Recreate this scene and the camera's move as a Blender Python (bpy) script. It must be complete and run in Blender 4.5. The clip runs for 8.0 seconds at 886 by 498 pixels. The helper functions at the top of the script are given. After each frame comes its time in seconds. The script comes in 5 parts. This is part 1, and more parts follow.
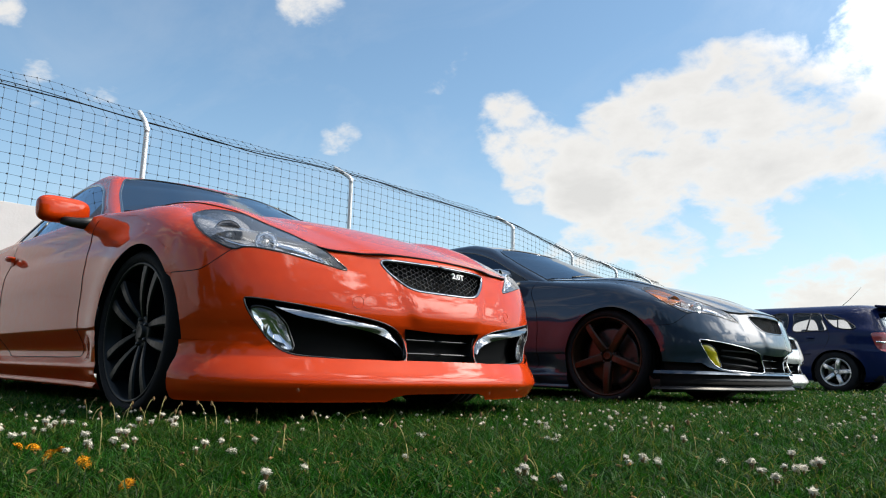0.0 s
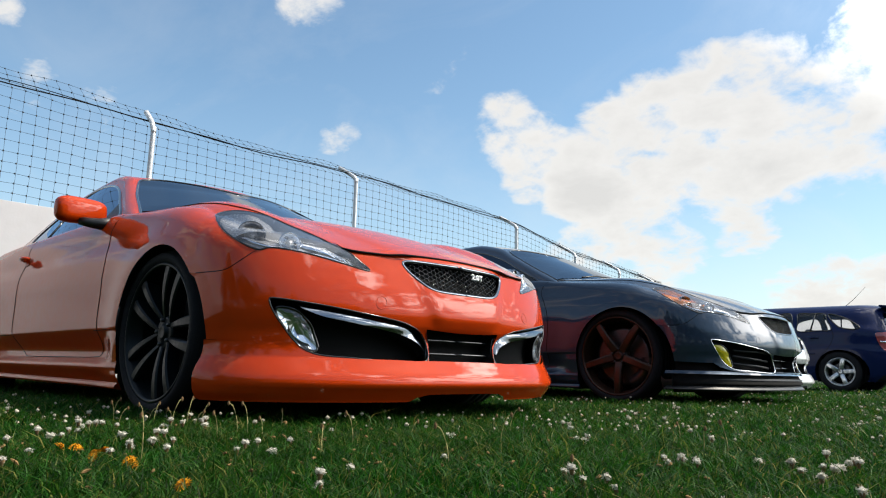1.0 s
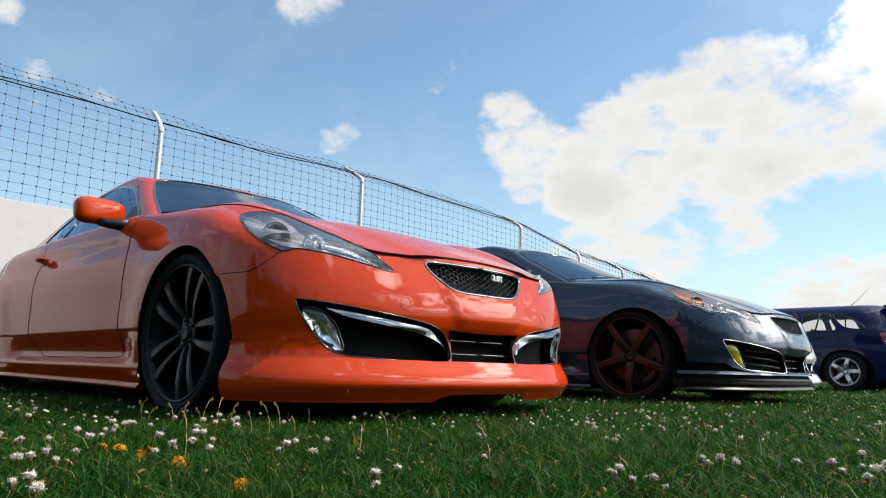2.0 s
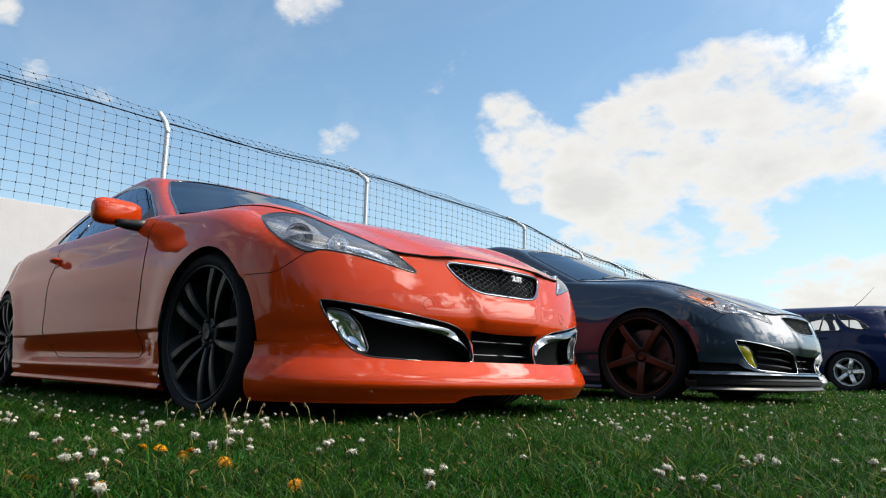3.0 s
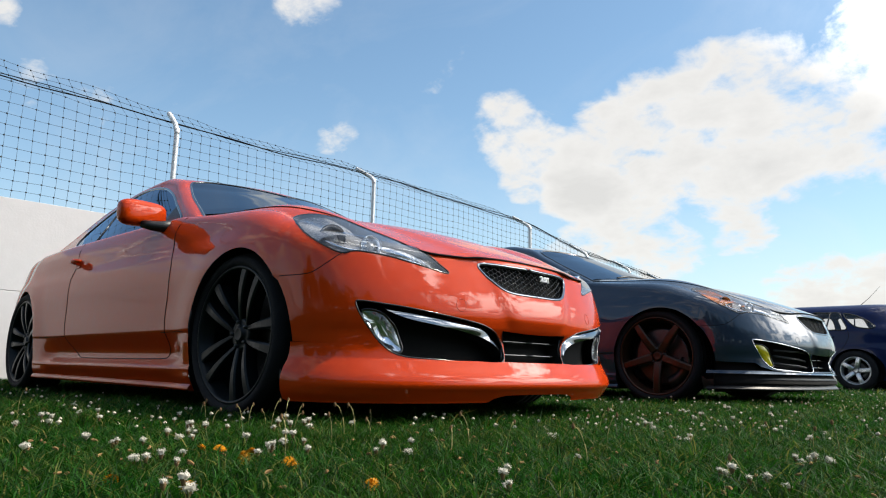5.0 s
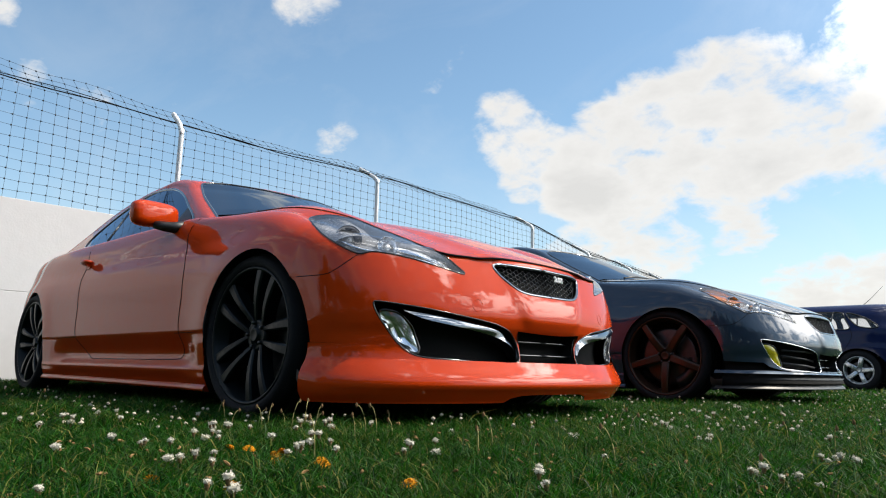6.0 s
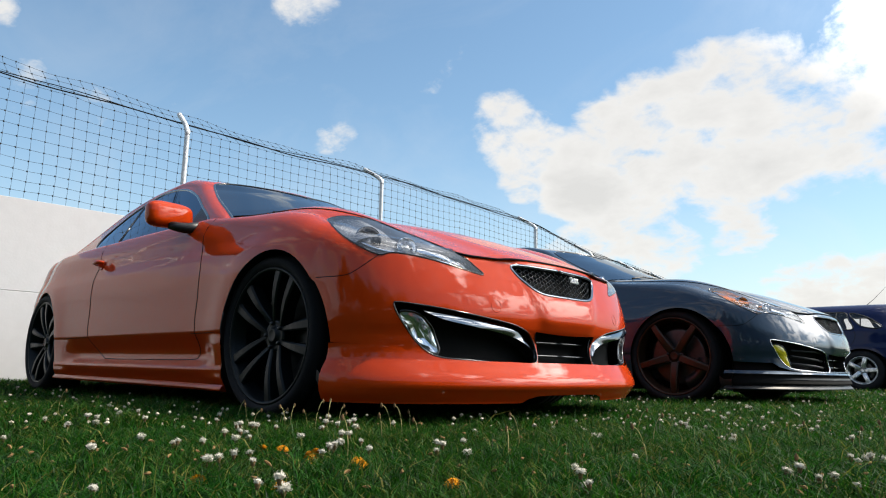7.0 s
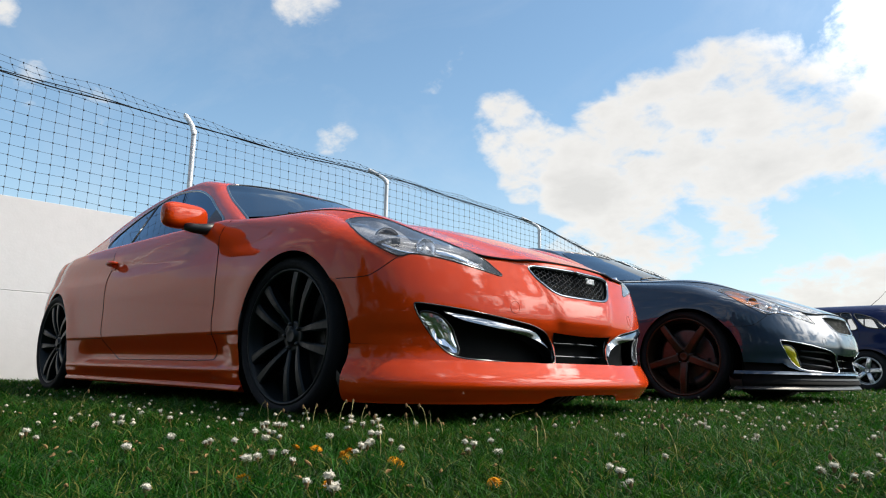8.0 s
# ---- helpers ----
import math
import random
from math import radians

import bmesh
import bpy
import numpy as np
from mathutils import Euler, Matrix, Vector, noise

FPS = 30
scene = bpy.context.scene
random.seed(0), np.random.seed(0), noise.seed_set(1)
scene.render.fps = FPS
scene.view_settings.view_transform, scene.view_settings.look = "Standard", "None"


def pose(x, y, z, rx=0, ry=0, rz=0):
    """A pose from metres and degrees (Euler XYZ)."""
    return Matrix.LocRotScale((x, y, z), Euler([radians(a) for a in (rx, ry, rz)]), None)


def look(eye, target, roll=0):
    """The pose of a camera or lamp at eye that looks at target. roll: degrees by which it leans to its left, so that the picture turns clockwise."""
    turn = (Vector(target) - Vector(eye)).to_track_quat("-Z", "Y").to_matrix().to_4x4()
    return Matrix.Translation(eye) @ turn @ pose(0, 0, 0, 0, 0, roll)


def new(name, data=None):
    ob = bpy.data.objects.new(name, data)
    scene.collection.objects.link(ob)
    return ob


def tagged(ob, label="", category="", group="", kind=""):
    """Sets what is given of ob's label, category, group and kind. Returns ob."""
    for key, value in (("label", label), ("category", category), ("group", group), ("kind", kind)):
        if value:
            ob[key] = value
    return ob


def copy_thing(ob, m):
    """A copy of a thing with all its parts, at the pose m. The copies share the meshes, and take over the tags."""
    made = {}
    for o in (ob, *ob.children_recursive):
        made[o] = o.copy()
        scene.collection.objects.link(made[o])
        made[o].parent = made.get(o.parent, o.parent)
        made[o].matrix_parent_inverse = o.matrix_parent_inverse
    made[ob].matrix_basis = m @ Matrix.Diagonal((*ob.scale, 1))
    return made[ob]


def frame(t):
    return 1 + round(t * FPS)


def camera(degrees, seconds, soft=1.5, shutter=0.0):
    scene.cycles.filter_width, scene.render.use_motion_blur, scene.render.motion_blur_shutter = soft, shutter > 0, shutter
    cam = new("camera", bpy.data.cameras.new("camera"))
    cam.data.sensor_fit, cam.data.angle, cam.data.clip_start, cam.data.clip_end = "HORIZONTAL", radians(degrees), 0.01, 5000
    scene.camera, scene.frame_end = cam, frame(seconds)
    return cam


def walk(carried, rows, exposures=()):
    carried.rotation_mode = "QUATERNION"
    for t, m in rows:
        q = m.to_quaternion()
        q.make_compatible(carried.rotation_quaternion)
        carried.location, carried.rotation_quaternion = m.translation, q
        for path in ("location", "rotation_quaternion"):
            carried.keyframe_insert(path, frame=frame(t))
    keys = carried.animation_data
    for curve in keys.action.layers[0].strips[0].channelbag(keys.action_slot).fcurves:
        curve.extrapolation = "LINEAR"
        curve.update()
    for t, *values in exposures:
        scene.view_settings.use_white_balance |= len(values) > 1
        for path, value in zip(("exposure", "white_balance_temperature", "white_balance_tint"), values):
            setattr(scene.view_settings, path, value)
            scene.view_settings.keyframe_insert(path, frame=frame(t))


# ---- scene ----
cam = camera(65.4, 8.0, soft=1.1)
PATH = [
    (0, (2.683, -1.956, 0.212), (1.299, -0.552, 0.552), 1.4),
    (0.5, (2.659, -1.986, 0.212), (1.276, -0.581, 0.551), 1.4),
    (1, (2.632, -2.024, 0.212), (1.25, -0.619, 0.551), 1.4),
    (1.5, (2.608, -2.061, 0.213), (1.226, -0.656, 0.551), 1.4),
    (3, (2.522, -2.159, 0.212), (1.142, -0.751, 0.551), 1.4),
    (3.5, (2.5, -2.19, 0.212), (1.121, -0.782, 0.55), 1.3),
    (4, (2.485, -2.209, 0.212), (1.106, -0.801, 0.55), 1.3),
    (4.5, (2.466, -2.232, 0.211), (1.087, -0.823, 0.549), 1.3),
    (6, (2.409, -2.305, 0.211), (1.032, -0.894, 0.549), 1.2),
    (6.5, (2.388, -2.333, 0.211), (1.011, -0.922, 0.549), 1.2),
    (7, (2.366, -2.363, 0.211), (0.99, -0.951, 0.549), 1.2),
    (7.5, (2.349, -2.391, 0.212), (0.972, -0.979, 0.549), 1.2),
    (8, (2.326, -2.421, 0.21), (0.95, -1.01, 0.549), 1.2),
]
walk(cam, [(t, look(eye, target, roll)) for t, eye, target, roll in PATH], [(0.0, 0.42, 6850, 10), (8.0, 0.42, 6850, 10)])


from mathutils import geometry

# ---- light ----
SUN_AZ, SUN_EL = radians(49), radians(53)   # from +x towards +y
world = bpy.data.worlds.new("world")
scene.world = world
world.use_nodes = True
WN, WL = world.node_tree.nodes, world.node_tree.links


def sky_nodes():
    """A daylight sky with broken fair-weather cloud, thicker towards one side, and paler to the horizon."""
    WN.clear()
    out = WN.new("ShaderNodeOutputWorld")
    bg = WN.new("ShaderNodeBackground")
    sky = WN.new("ShaderNodeTexSky")
    sky.sky_type, sky.sun_disc = "NISHITA", False
    sky.sun_elevation, sky.sun_rotation = SUN_EL, math.pi / 2 - SUN_AZ
    sky.air_density, sky.dust_density, sky.ozone_density = 1.0, 0.6, 1.0
    tc = WN.new("ShaderNodeTexCoord")

    def math_node(op, a, b=None, c=None, clamp=False):
        n = WN.new("ShaderNodeMath")
        n.operation, n.use_clamp = op, clamp
        for i, q in enumerate((a, b, c)):
            if q is None:
                continue
            if isinstance(q, (int, float)):
                n.inputs[i].default_value = q
            else:
                WL.new(q, n.inputs[i])
        return n.outputs[0]
    sep = WN.new("ShaderNodeSeparateXYZ")
    WL.new(tc.outputs["Generated"], sep.inputs[0])
    x, y, z = sep.outputs
    # the cloud layer seen in perspective: direction divided by its height
    h = math_node("ADD", math_node("MAXIMUM", z, 0.0), 0.42)
    comb = WN.new("ShaderNodeCombineXYZ")
    WL.new(math_node("DIVIDE", x, h), comb.inputs[0])
    WL.new(math_node("DIVIDE", y, h), comb.inputs[1])
    comb.inputs[2].default_value = 3.7

    def fbm(scale, detail, rough, warp, shift):
        mp = WN.new("ShaderNodeMapping")
        mp.inputs["Location"].default_value = shift
        WL.new(comb.outputs[0], mp.inputs[0])
        n = WN.new("ShaderNodeTexNoise")
        n.inputs["Scale"].default_value, n.inputs["Detail"].default_value = scale, detail
        n.inputs["Roughness"].default_value, n.inputs["Distortion"].default_value = rough, warp
        WL.new(mp.outputs[0], n.inputs["Vector"])
        return n.outputs["Fac"]
    big, fine = fbm(0.9, 2, 0.5, 0.2, (1.3, 0.4, 0)), fbm(4.6, 9, 0.58, 0.25, (0.2, 3.1, 0))

    def bank(d, lo, hi):
        dot = WN.new("ShaderNodeVectorMath")
        dot.operation = "DOT_PRODUCT"
        WL.new(tc.outputs["Generated"], dot.inputs[0])
        dot.inputs[1].default_value = Vector(d).normalized()
        m = WN.new("ShaderNodeMapRange")
        m.interpolation_type = "SMOOTHSTEP"
        m.inputs[1].default_value, m.inputs[2].default_value = lo, hi
        WL.new(dot.outputs["Value"], m.inputs[0])
        return m.outputs[0]
    placed = None
    for az, el, size, k in CLOUD_BANKS + FAR_BANKS:
        d = (math.cos(radians(el)) * math.cos(radians(az)), math.cos(radians(el)) * math.sin(radians(az)), math.sin(radians(el)))
        q = math_node("MULTIPLY", bank(d, math.cos(radians(size * 1.45)), math.cos(radians(size * 0.35))), 1.13 * k)
        placed = q if placed is None else math_node("MAXIMUM", placed, q)
    gap = math_node("MULTIPLY", bank((-0.70, 0.62, 0.36), math.cos(radians(62)), math.cos(radians(30))), -0.30)
    sun_way = (math.cos(SUN_EL) * math.cos(SUN_AZ), math.cos(SUN_EL) * math.sin(SUN_AZ), math.sin(SUN_EL))
    gap = math_node("ADD", gap, math_node("MULTIPLY", bank(sun_way, math.cos(radians(20)), math.cos(radians(9))), -0.5))
    cover = math_node("ADD", math_node("ADD", math_node("MULTIPLY", big, 0.61), gap), placed)
    puffs = fbm(13.0, 8, 0.6, 0.35, (6.2, 1.7, 0))
    dens = math_node("ADD", math_node("ADD", math_node("MULTIPLY", fine, 1.25), math_node("MULTIPLY", puffs, 0.60)), cover)
    m = WN.new("ShaderNodeMapRange")
    m.interpolation_type = "SMOOTHSTEP"
    m.inputs[1].default_value, m.inputs[2].default_value = 1.19, 1.46
    WL.new(dens, m.inputs[0])
    lit = WN.new("ShaderNodeMapRange")
    lit.inputs[1].default_value, lit.inputs[2].default_value = 1.45, 1.95
    lit.inputs[3].default_value, lit.inputs[4].default_value = 1.0, 0.80
    WL.new(math_node("ADD", dens, math_node("MULTIPLY", fbm(7.0, 6, 0.6, 0.2, (4, 1, 2)), 0.35)), lit.inputs[0])
    white = WN.new("ShaderNodeVectorMath")
    white.operation = "SCALE"
    white.inputs[0].default_value = CLOUD_COLOUR
    # cloud close to the sun shines through far brighter
    near_sun = bank(sun_way, math.cos(radians(54)), math.cos(radians(14)))
    WL.new(math_node("MULTIPLY", lit.outputs[0], math_node("MULTIPLY_ADD", near_sun, 13.0, 1.0)), white.inputs["Scale"])
    # low haze
    haze = math_node("POWER", math_node("SUBTRACT", 1.0, math_node("MAXIMUM", z, 0.0)), 9.0)
    mix0 = WN.new("ShaderNodeMix")
    mix0.data_type = "RGBA"
    WL.new(math_node("MULTIPLY", haze, 0.9), mix0.inputs["Factor"])
    tint = WN.new("ShaderNodeVectorMath")
    tint.operation = "MULTIPLY"
    tint.inputs[1].default_value = SKY_TINT
    WL.new(sky.outputs[0], tint.inputs[0])
    WL.new(tint.outputs[0], mix0.inputs["A"])
    mix0.inputs["B"].default_value = HAZE_COLOUR
    mix = WN.new("ShaderNodeMix")
    mix.data_type = "RGBA"
    # thin high veil, drawn out in streaks
    veil = WN.new("ShaderNodeMapRange")
    veil.inputs[1].default_value, veil.inputs[2].default_value = 0.46, 0.80
    veil.inputs[3].default_value, veil.inputs[4].default_value = 0.0, 0.15
    WL.new(fbm(1.9, 8, 0.62, 1.3, (2.2, 5.1, 0)), veil.inputs[0])
    WL.new(math_node("MAXIMUM", math_node("MULTIPLY", m.outputs[0], 0.93), veil.outputs[0]), mix.inputs["Factor"])
    WL.new(mix0.outputs["Result"], mix.inputs["A"])
    WL.new(white.outputs[0], mix.inputs["B"])
    WL.new(mix.outputs["Result"], bg.inputs["Color"])
    bg.inputs["Strength"].default_value = SKY_STRENGTH
    WL.new(bg.outputs[0], out.inputs[0])


SKY_TINT = (0.90, 1.075, 1.08)
CLOUD_COLOUR, HAZE_COLOUR, SKY_STRENGTH = (5.48, 5.5, 5.5), (4.6, 4.75, 5.0, 1), 0.130
# direction, outer and inner radius in degrees, weight
# cloud in view: azimuth, elevation and radius in degrees, weight
CLOUD_BANKS = (
    (129.4, 19.8, 2.7, 0.38), (126.3, 16.8, 3.6, 0.48), (122.8, 15.3, 4.2, 0.54), (119.5, 18.1, 3.8, 0.44), (115.8, 19.6, 4.0, 0.48),
    (111.8, 21.4, 4.2, 0.48), (107.9, 22.1, 4.0, 0.48), (104.4, 20.9, 4.0, 0.48), (100.5, 21.9, 5.0, 0.50), (117.3, 14.2, 4.5, 0.50),
    (112.3, 15.6, 4.9, 0.52), (107.7, 17.3, 4.9, 0.52), (102.4, 17.2, 5.0, 0.48), (121.4, 10.7, 4.0, 0.46), (116.6, 9.5, 3.8, 0.46),
    (110.3, 11.4, 3.5, 0.40), (105.5, 6.0, 3.8, 0.40), (101.2, 5.3, 3.5, 0.50), (143.7, 18.2, 2.0, 0.21), (146.6, 28.7, 2.6, 0.26),
    (169.0, 23.9, 1.2, 0.18), (166.5, 18.2, 2.8, 0.15), (163.2, 18.4, 2.8, 0.15),
)
# broken cloud beyond the view, ahead of the cars
FAR_BANKS = ((56, 20, 12, 0.17), (62, 35, 11, 0.15), (40, 26, 10, 0.08))
sky_nodes()
sun = new("sun", bpy.data.lights.new("sun", "SUN"))
sun.data.energy, sun.data.angle, sun.data.color = 4.0, radians(0.6), (1.0, 0.93, 0.82)
sun.matrix_world = look((0, 0, 0), (-math.cos(SUN_EL) * math.cos(SUN_AZ), -math.cos(SUN_EL) * math.sin(SUN_AZ), -math.sin(SUN_EL)))


# ---- materials ----
def material(name, colour, rough=0.5, metal=0.0, vary=0.12, scale=6.0, bump=0.0, bump_scale=60.0, coat=0.0, spec=0.5, rough_vary=0.08, random_tone=0.0, per_island=0.0):
    """A procedural surface: base colour with stains at two scales, fine relief, uneven gloss."""
    mat = bpy.data.materials.new(name)
    mat.use_nodes = True
    nt = mat.node_tree
    n, l = nt.nodes, nt.links
    b = n["Principled BSDF"]
    b.inputs["Metallic"].default_value = metal
    b.inputs["Coat Weight"].default_value = coat
    b.inputs["Coat Roughness"].default_value = 0.01
    b.inputs["Coat IOR"].default_value = 1.48
    b.inputs["Specular IOR Level"].default_value = spec
    tc = n.new("ShaderNodeTexCoord")

    def noise_node(s, detail):
        t = n.new("ShaderNodeTexNoise")
        t.inputs["Scale"].default_value, t.inputs["Detail"].default_value = s, detail
        l.new(tc.outputs["Object"], t.inputs["Vector"])
        return t.outputs["Fac"]
    a, c = noise_node(scale, 4), noise_node(scale * 9, 3)
    add = n.new("ShaderNodeMath")
    add.operation = "ADD"
    l.new(a, add.inputs[0]), l.new(c, add.inputs[1])
    value = add.outputs[0]
    if random_tone or per_island:
        src = n.new("ShaderNodeNewGeometry").outputs["Random Per Island"] if per_island else n.new("ShaderNodeObjectInfo").outputs["Random"]
        k = n.new("ShaderNodeMath")
        k.operation = "MULTIPLY_ADD"
        k.inputs[1].default_value = (per_island or random_tone) / max(vary, 0.01)
        l.new(src, k.inputs[0]), l.new(value, k.inputs[2])
        value = k.outputs[0]
    ramp = n.new("ShaderNodeMapRange")
    ramp.inputs[1].default_value, ramp.inputs[2].default_value = 0.6, 1.4 + (per_island or random_tone) / max(vary, 0.01)
    ramp.inputs[3].default_value, ramp.inputs[4].default_value = 1 - vary, 1 + vary
    l.new(value, ramp.inputs[0])
    sc = n.new("ShaderNodeVectorMath")
    sc.operation = "SCALE"
    sc.inputs[0].default_value = colour
    l.new(ramp.outputs[0], sc.inputs["Scale"])
    l.new(sc.outputs[0], b.inputs["Base Color"])
    rr = n.new("ShaderNodeMapRange")
    rr.inputs[1].default_value, rr.inputs[2].default_value = 0.3, 0.7
    rr.inputs[3].default_value, rr.inputs[4].default_value = max(0.0, rough - rough_vary), min(1.0, rough + rough_vary)
    l.new(c, rr.inputs[0])
    l.new(rr.outputs[0], b.inputs["Roughness"])
    if bump:
        bn = n.new("ShaderNodeBump")
        bn.inputs["Strength"].default_value, bn.inputs["Distance"].default_value = bump, 0.004
        l.new(noise_node(bump_scale, 5), bn.inputs["Height"])
        l.new(bn.outputs[0], b.inputs["Normal"])
        l.new(bn.outputs[0], b.inputs["Coat Normal"])
    return mat


def glass(name, tint, clear, rough=0.01):
    """A pane: tinted, partly clear, with a mirror's gloss at grazing angles."""
    mat = bpy.data.materials.new(name)
    mat.use_nodes = True
    n, l = mat.node_tree.nodes, mat.node_tree.links
    n.clear()
    out, tr, gl, df = n.new("ShaderNodeOutputMaterial"), n.new("ShaderNodeBsdfTransparent"), n.new("ShaderNodeBsdfGlossy"), n.new("ShaderNodeBsdfDiffuse")
    tr.inputs[0].default_value = (*clear, 1)
    df.inputs[0].default_value = (*tint, 1)
    gl.inputs["Roughness"].default_value = rough
    gl.inputs[0].default_value = (0.95, 0.97, 1, 1) if clear[0] > 0.5 else (0.62, 0.78, 0.98, 1) if clear[0] < 0.05 else (0.80, 0.90, 1, 1)
    fr = n.new("ShaderNodeFresnel")
    fr.inputs[0].default_value = 1.5 if clear[0] > 0.5 else 1.66
    m1, m2 = n.new("ShaderNodeMixShader"), n.new("ShaderNodeMixShader")
    m1.inputs[0].default_value = 0.04
    l.new(tr.outputs[0], m1.inputs[1]), l.new(df.outputs[0], m1.inputs[2])
    l.new(fr.outputs[0], m2.inputs[0]), l.new(m1.outputs[0], m2.inputs[1]), l.new(gl.outputs[0], m2.inputs[2])
    l.new(m2.outputs[0], out.inputs[0])
    return mat


M = {
    "orange": material("orange_paint", (0.45, 0.036, 0.002), 0.6, 0.0, 0.05, 3, 0.22, 7, coat=0.78, spec=0.02, rough_vary=0.05),
    "grey": material("grey_paint", (0.020, 0.036, 0.062), 0.4, 0.3, 0.08, 3, 0.16, 9, coat=1.0, spec=0.1, rough_vary=0.05),
    "white": material("white_paint", (0.72, 0.73, 0.74), 0.3, 0.0, 0.05, 3, coat=1.0, rough_vary=0.05),
    "blue": material("blue_paint", (0.004, 0.011, 0.055), 0.5, 0.0, 0.08, 3, 0.1, 9, coat=0.38, spec=0.05, rough_vary=0.05),
    "black": material("black_plastic", (0.012, 0.012, 0.013), 0.45, 0, 0.2, 20, 0.15, 300),
    "gloss_black": material("gloss_black", (0.008, 0.008, 0.009), 0.12, 0, 0.1, 20, coat=0.5),
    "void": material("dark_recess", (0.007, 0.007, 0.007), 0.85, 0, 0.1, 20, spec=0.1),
    "rubber": material("tyre_rubber", (0.011, 0.011, 0.013), 0.8, 0, 0.25, 14, 0.4, 120, spec=0.2),
    "chrome": material("chrome", (0.82, 0.83, 0.85), 0.07, 1.0, 0.05, 12, rough_vary=0.04),
    "silver": material("silver_reflector", (0.86, 0.87, 0.88), 0.3, 0.7, 0.05, 12),
    "lamp": material("bright_lamp_housing", (0.60, 0.61, 0.63), 0.25, 0.45, 0.06, 20, coat=0.4),
    "gunmetal": material("gunmetal_wheel", (0.004, 0.007, 0.009), 0.36, 0.2, 0.12, 12, coat=0.04, spec=0.22),
    "bronze": material("bronze_wheel", (0.042, 0.017, 0.008), 0.4, 0.5, 0.15, 12, coat=0.12),
    "alloy": material("silver_alloy", (0.62, 0.63, 0.65), 0.3, 0.8, 0.1, 12),
    "steel": material("brake_steel", (0.07, 0.07, 0.072), 0.4, 0.9, 0.25, 30),
    "amber": material("amber_lens", (0.75, 0.22, 0.02), 0.15, 0, 0.1, 40, coat=1.0),
    "yellow": material("yellow_lens", (0.62, 0.50, 0.02), 0.15, 0, 0.1, 40, coat=1.0),
    "red_lens": material("red_lens", (0.30, 0.05, 0.05), 0.12, 0, 0.1, 40, coat=1.0),
    "trim": material("dark_cloth", (0.02, 0.02, 0.022), 0.8, 0, 0.2, 40, 0.3, 400),
    "wall": material("white_wall_paint", (0.52, 0.52, 0.53), 0.75, 0, 0.05, 1.1, 0.25, 45),
    "galvanised": material("galvanised_tube", (0.62, 0.63, 0.63), 0.45, 0.35, 0.15, 9, 0.15, 80),
    "wire": material("dark_wire", (0.045, 0.055, 0.065), 0.5, 0.4, 0.3, 20),
    "soil": material("soil", (0.006, 0.019, 0.003), 0.95, 0, 0.5, 3.0, 0.8, 40, spec=0.1),
    "glass": glass("tinted_glass", (0.01, 0.015, 0.03), (0.02, 0.04, 0.075)),
    "screen": glass("windscreen_glass", (0.01, 0.015, 0.02), (0.10, 0.13, 0.17)),
    "lens": glass("clear_lens", (0.5, 0.5, 0.5), (0.92, 0.93, 0.95)),
    "lamp_dark": material("dark_lamp_housing", (0.46, 0.48, 0.51), 0.2, 0.45, 0.12, 14, coat=0.3),
    "dark_chrome": material("dark_chrome", (0.20, 0.21, 0.23), 0.09, 1.0, 0.08, 12, rough_vary=0.05),
    "numberless": material("badge_silver", (0.86, 0.86, 0.86), 0.3, 0.1, 0.05, 30),
}


# ---- small builders ----
def mesh_from(name, verts, faces, normals=None, smooth=True):
    me = bpy.data.meshes.new(name)
    me.from_pydata(verts, [], faces)
    if smooth:
        me.polygons.foreach_set("use_smooth", [True] * len(me.polygons))
    me.update()
    if normals:
        me.normals_split_custom_set_from_vertices(normals)
    return me


def link(name, me, mat, parent=None, label=""):
    """One mesh object under its thing, with a material of its own on a mesh that may be shared."""
    ob = new(name, me)
    if not me.materials:
        me.materials.append(mat)
    ob.material_slots[0].link = "OBJECT"
    ob.material_slots[0].material = mat
    if parent:
        ob.parent = parent
    return tagged(ob, label)


def part(name, bm, mat, parent=None, label="", smooth=True):
    me = bpy.data.meshes.new(name)
    if smooth:
        for f in bm.faces:
            f.smooth = True
    bm.to_mesh(me)
    bm.free()
    return link(name, me, mat, parent, label)


def thing(name, m, label, category, group=""):
    e = new(name)
    e.matrix_world = m
    return tagged(e, label, category, group)


def tube_data(points, radius, sides=6, closed=False):
    """Vertices and faces of a round bar along points; radius may be a function of the way along."""
    pts = [Vector(p) for p in points]
    vs, fs, n = [], [], len(pts)
    up = Vector((0.13, 0.21, 1)).normalized()
    for i, p in enumerate(pts):
        a = pts[(i - 1) % n] if (closed or i) else p
        b = pts[(i + 1) % n] if (closed or i < n - 1) else p
        d = (b - a).normalized()
        s = d.cross(up)
        if s.length < 0.2:
            s = d.cross(Vector((1, 0, 0)))
        s.normalize()
        w = s.cross(d)
        r = radius(i / max(1, n - 1)) if callable(radius) else radius
        for k in range(sides):
            g = 2 * math.pi * k / sides
            vs.append(tuple(p + (s * math.cos(g) + w * math.sin(g)) * r))
    for i in range(n if closed else n - 1):
        j = (i + 1) % n
        for k in range(sides):
            q = (k + 1) % sides
            fs.append((i * sides + k, i * sides + q, j * sides + q, j * sides + k))
    if not closed:
        fs.append(tuple(range(sides))[::-1])
        fs.append(tuple((n - 1) * sides + k for k in range(sides)))
    return vs, fs


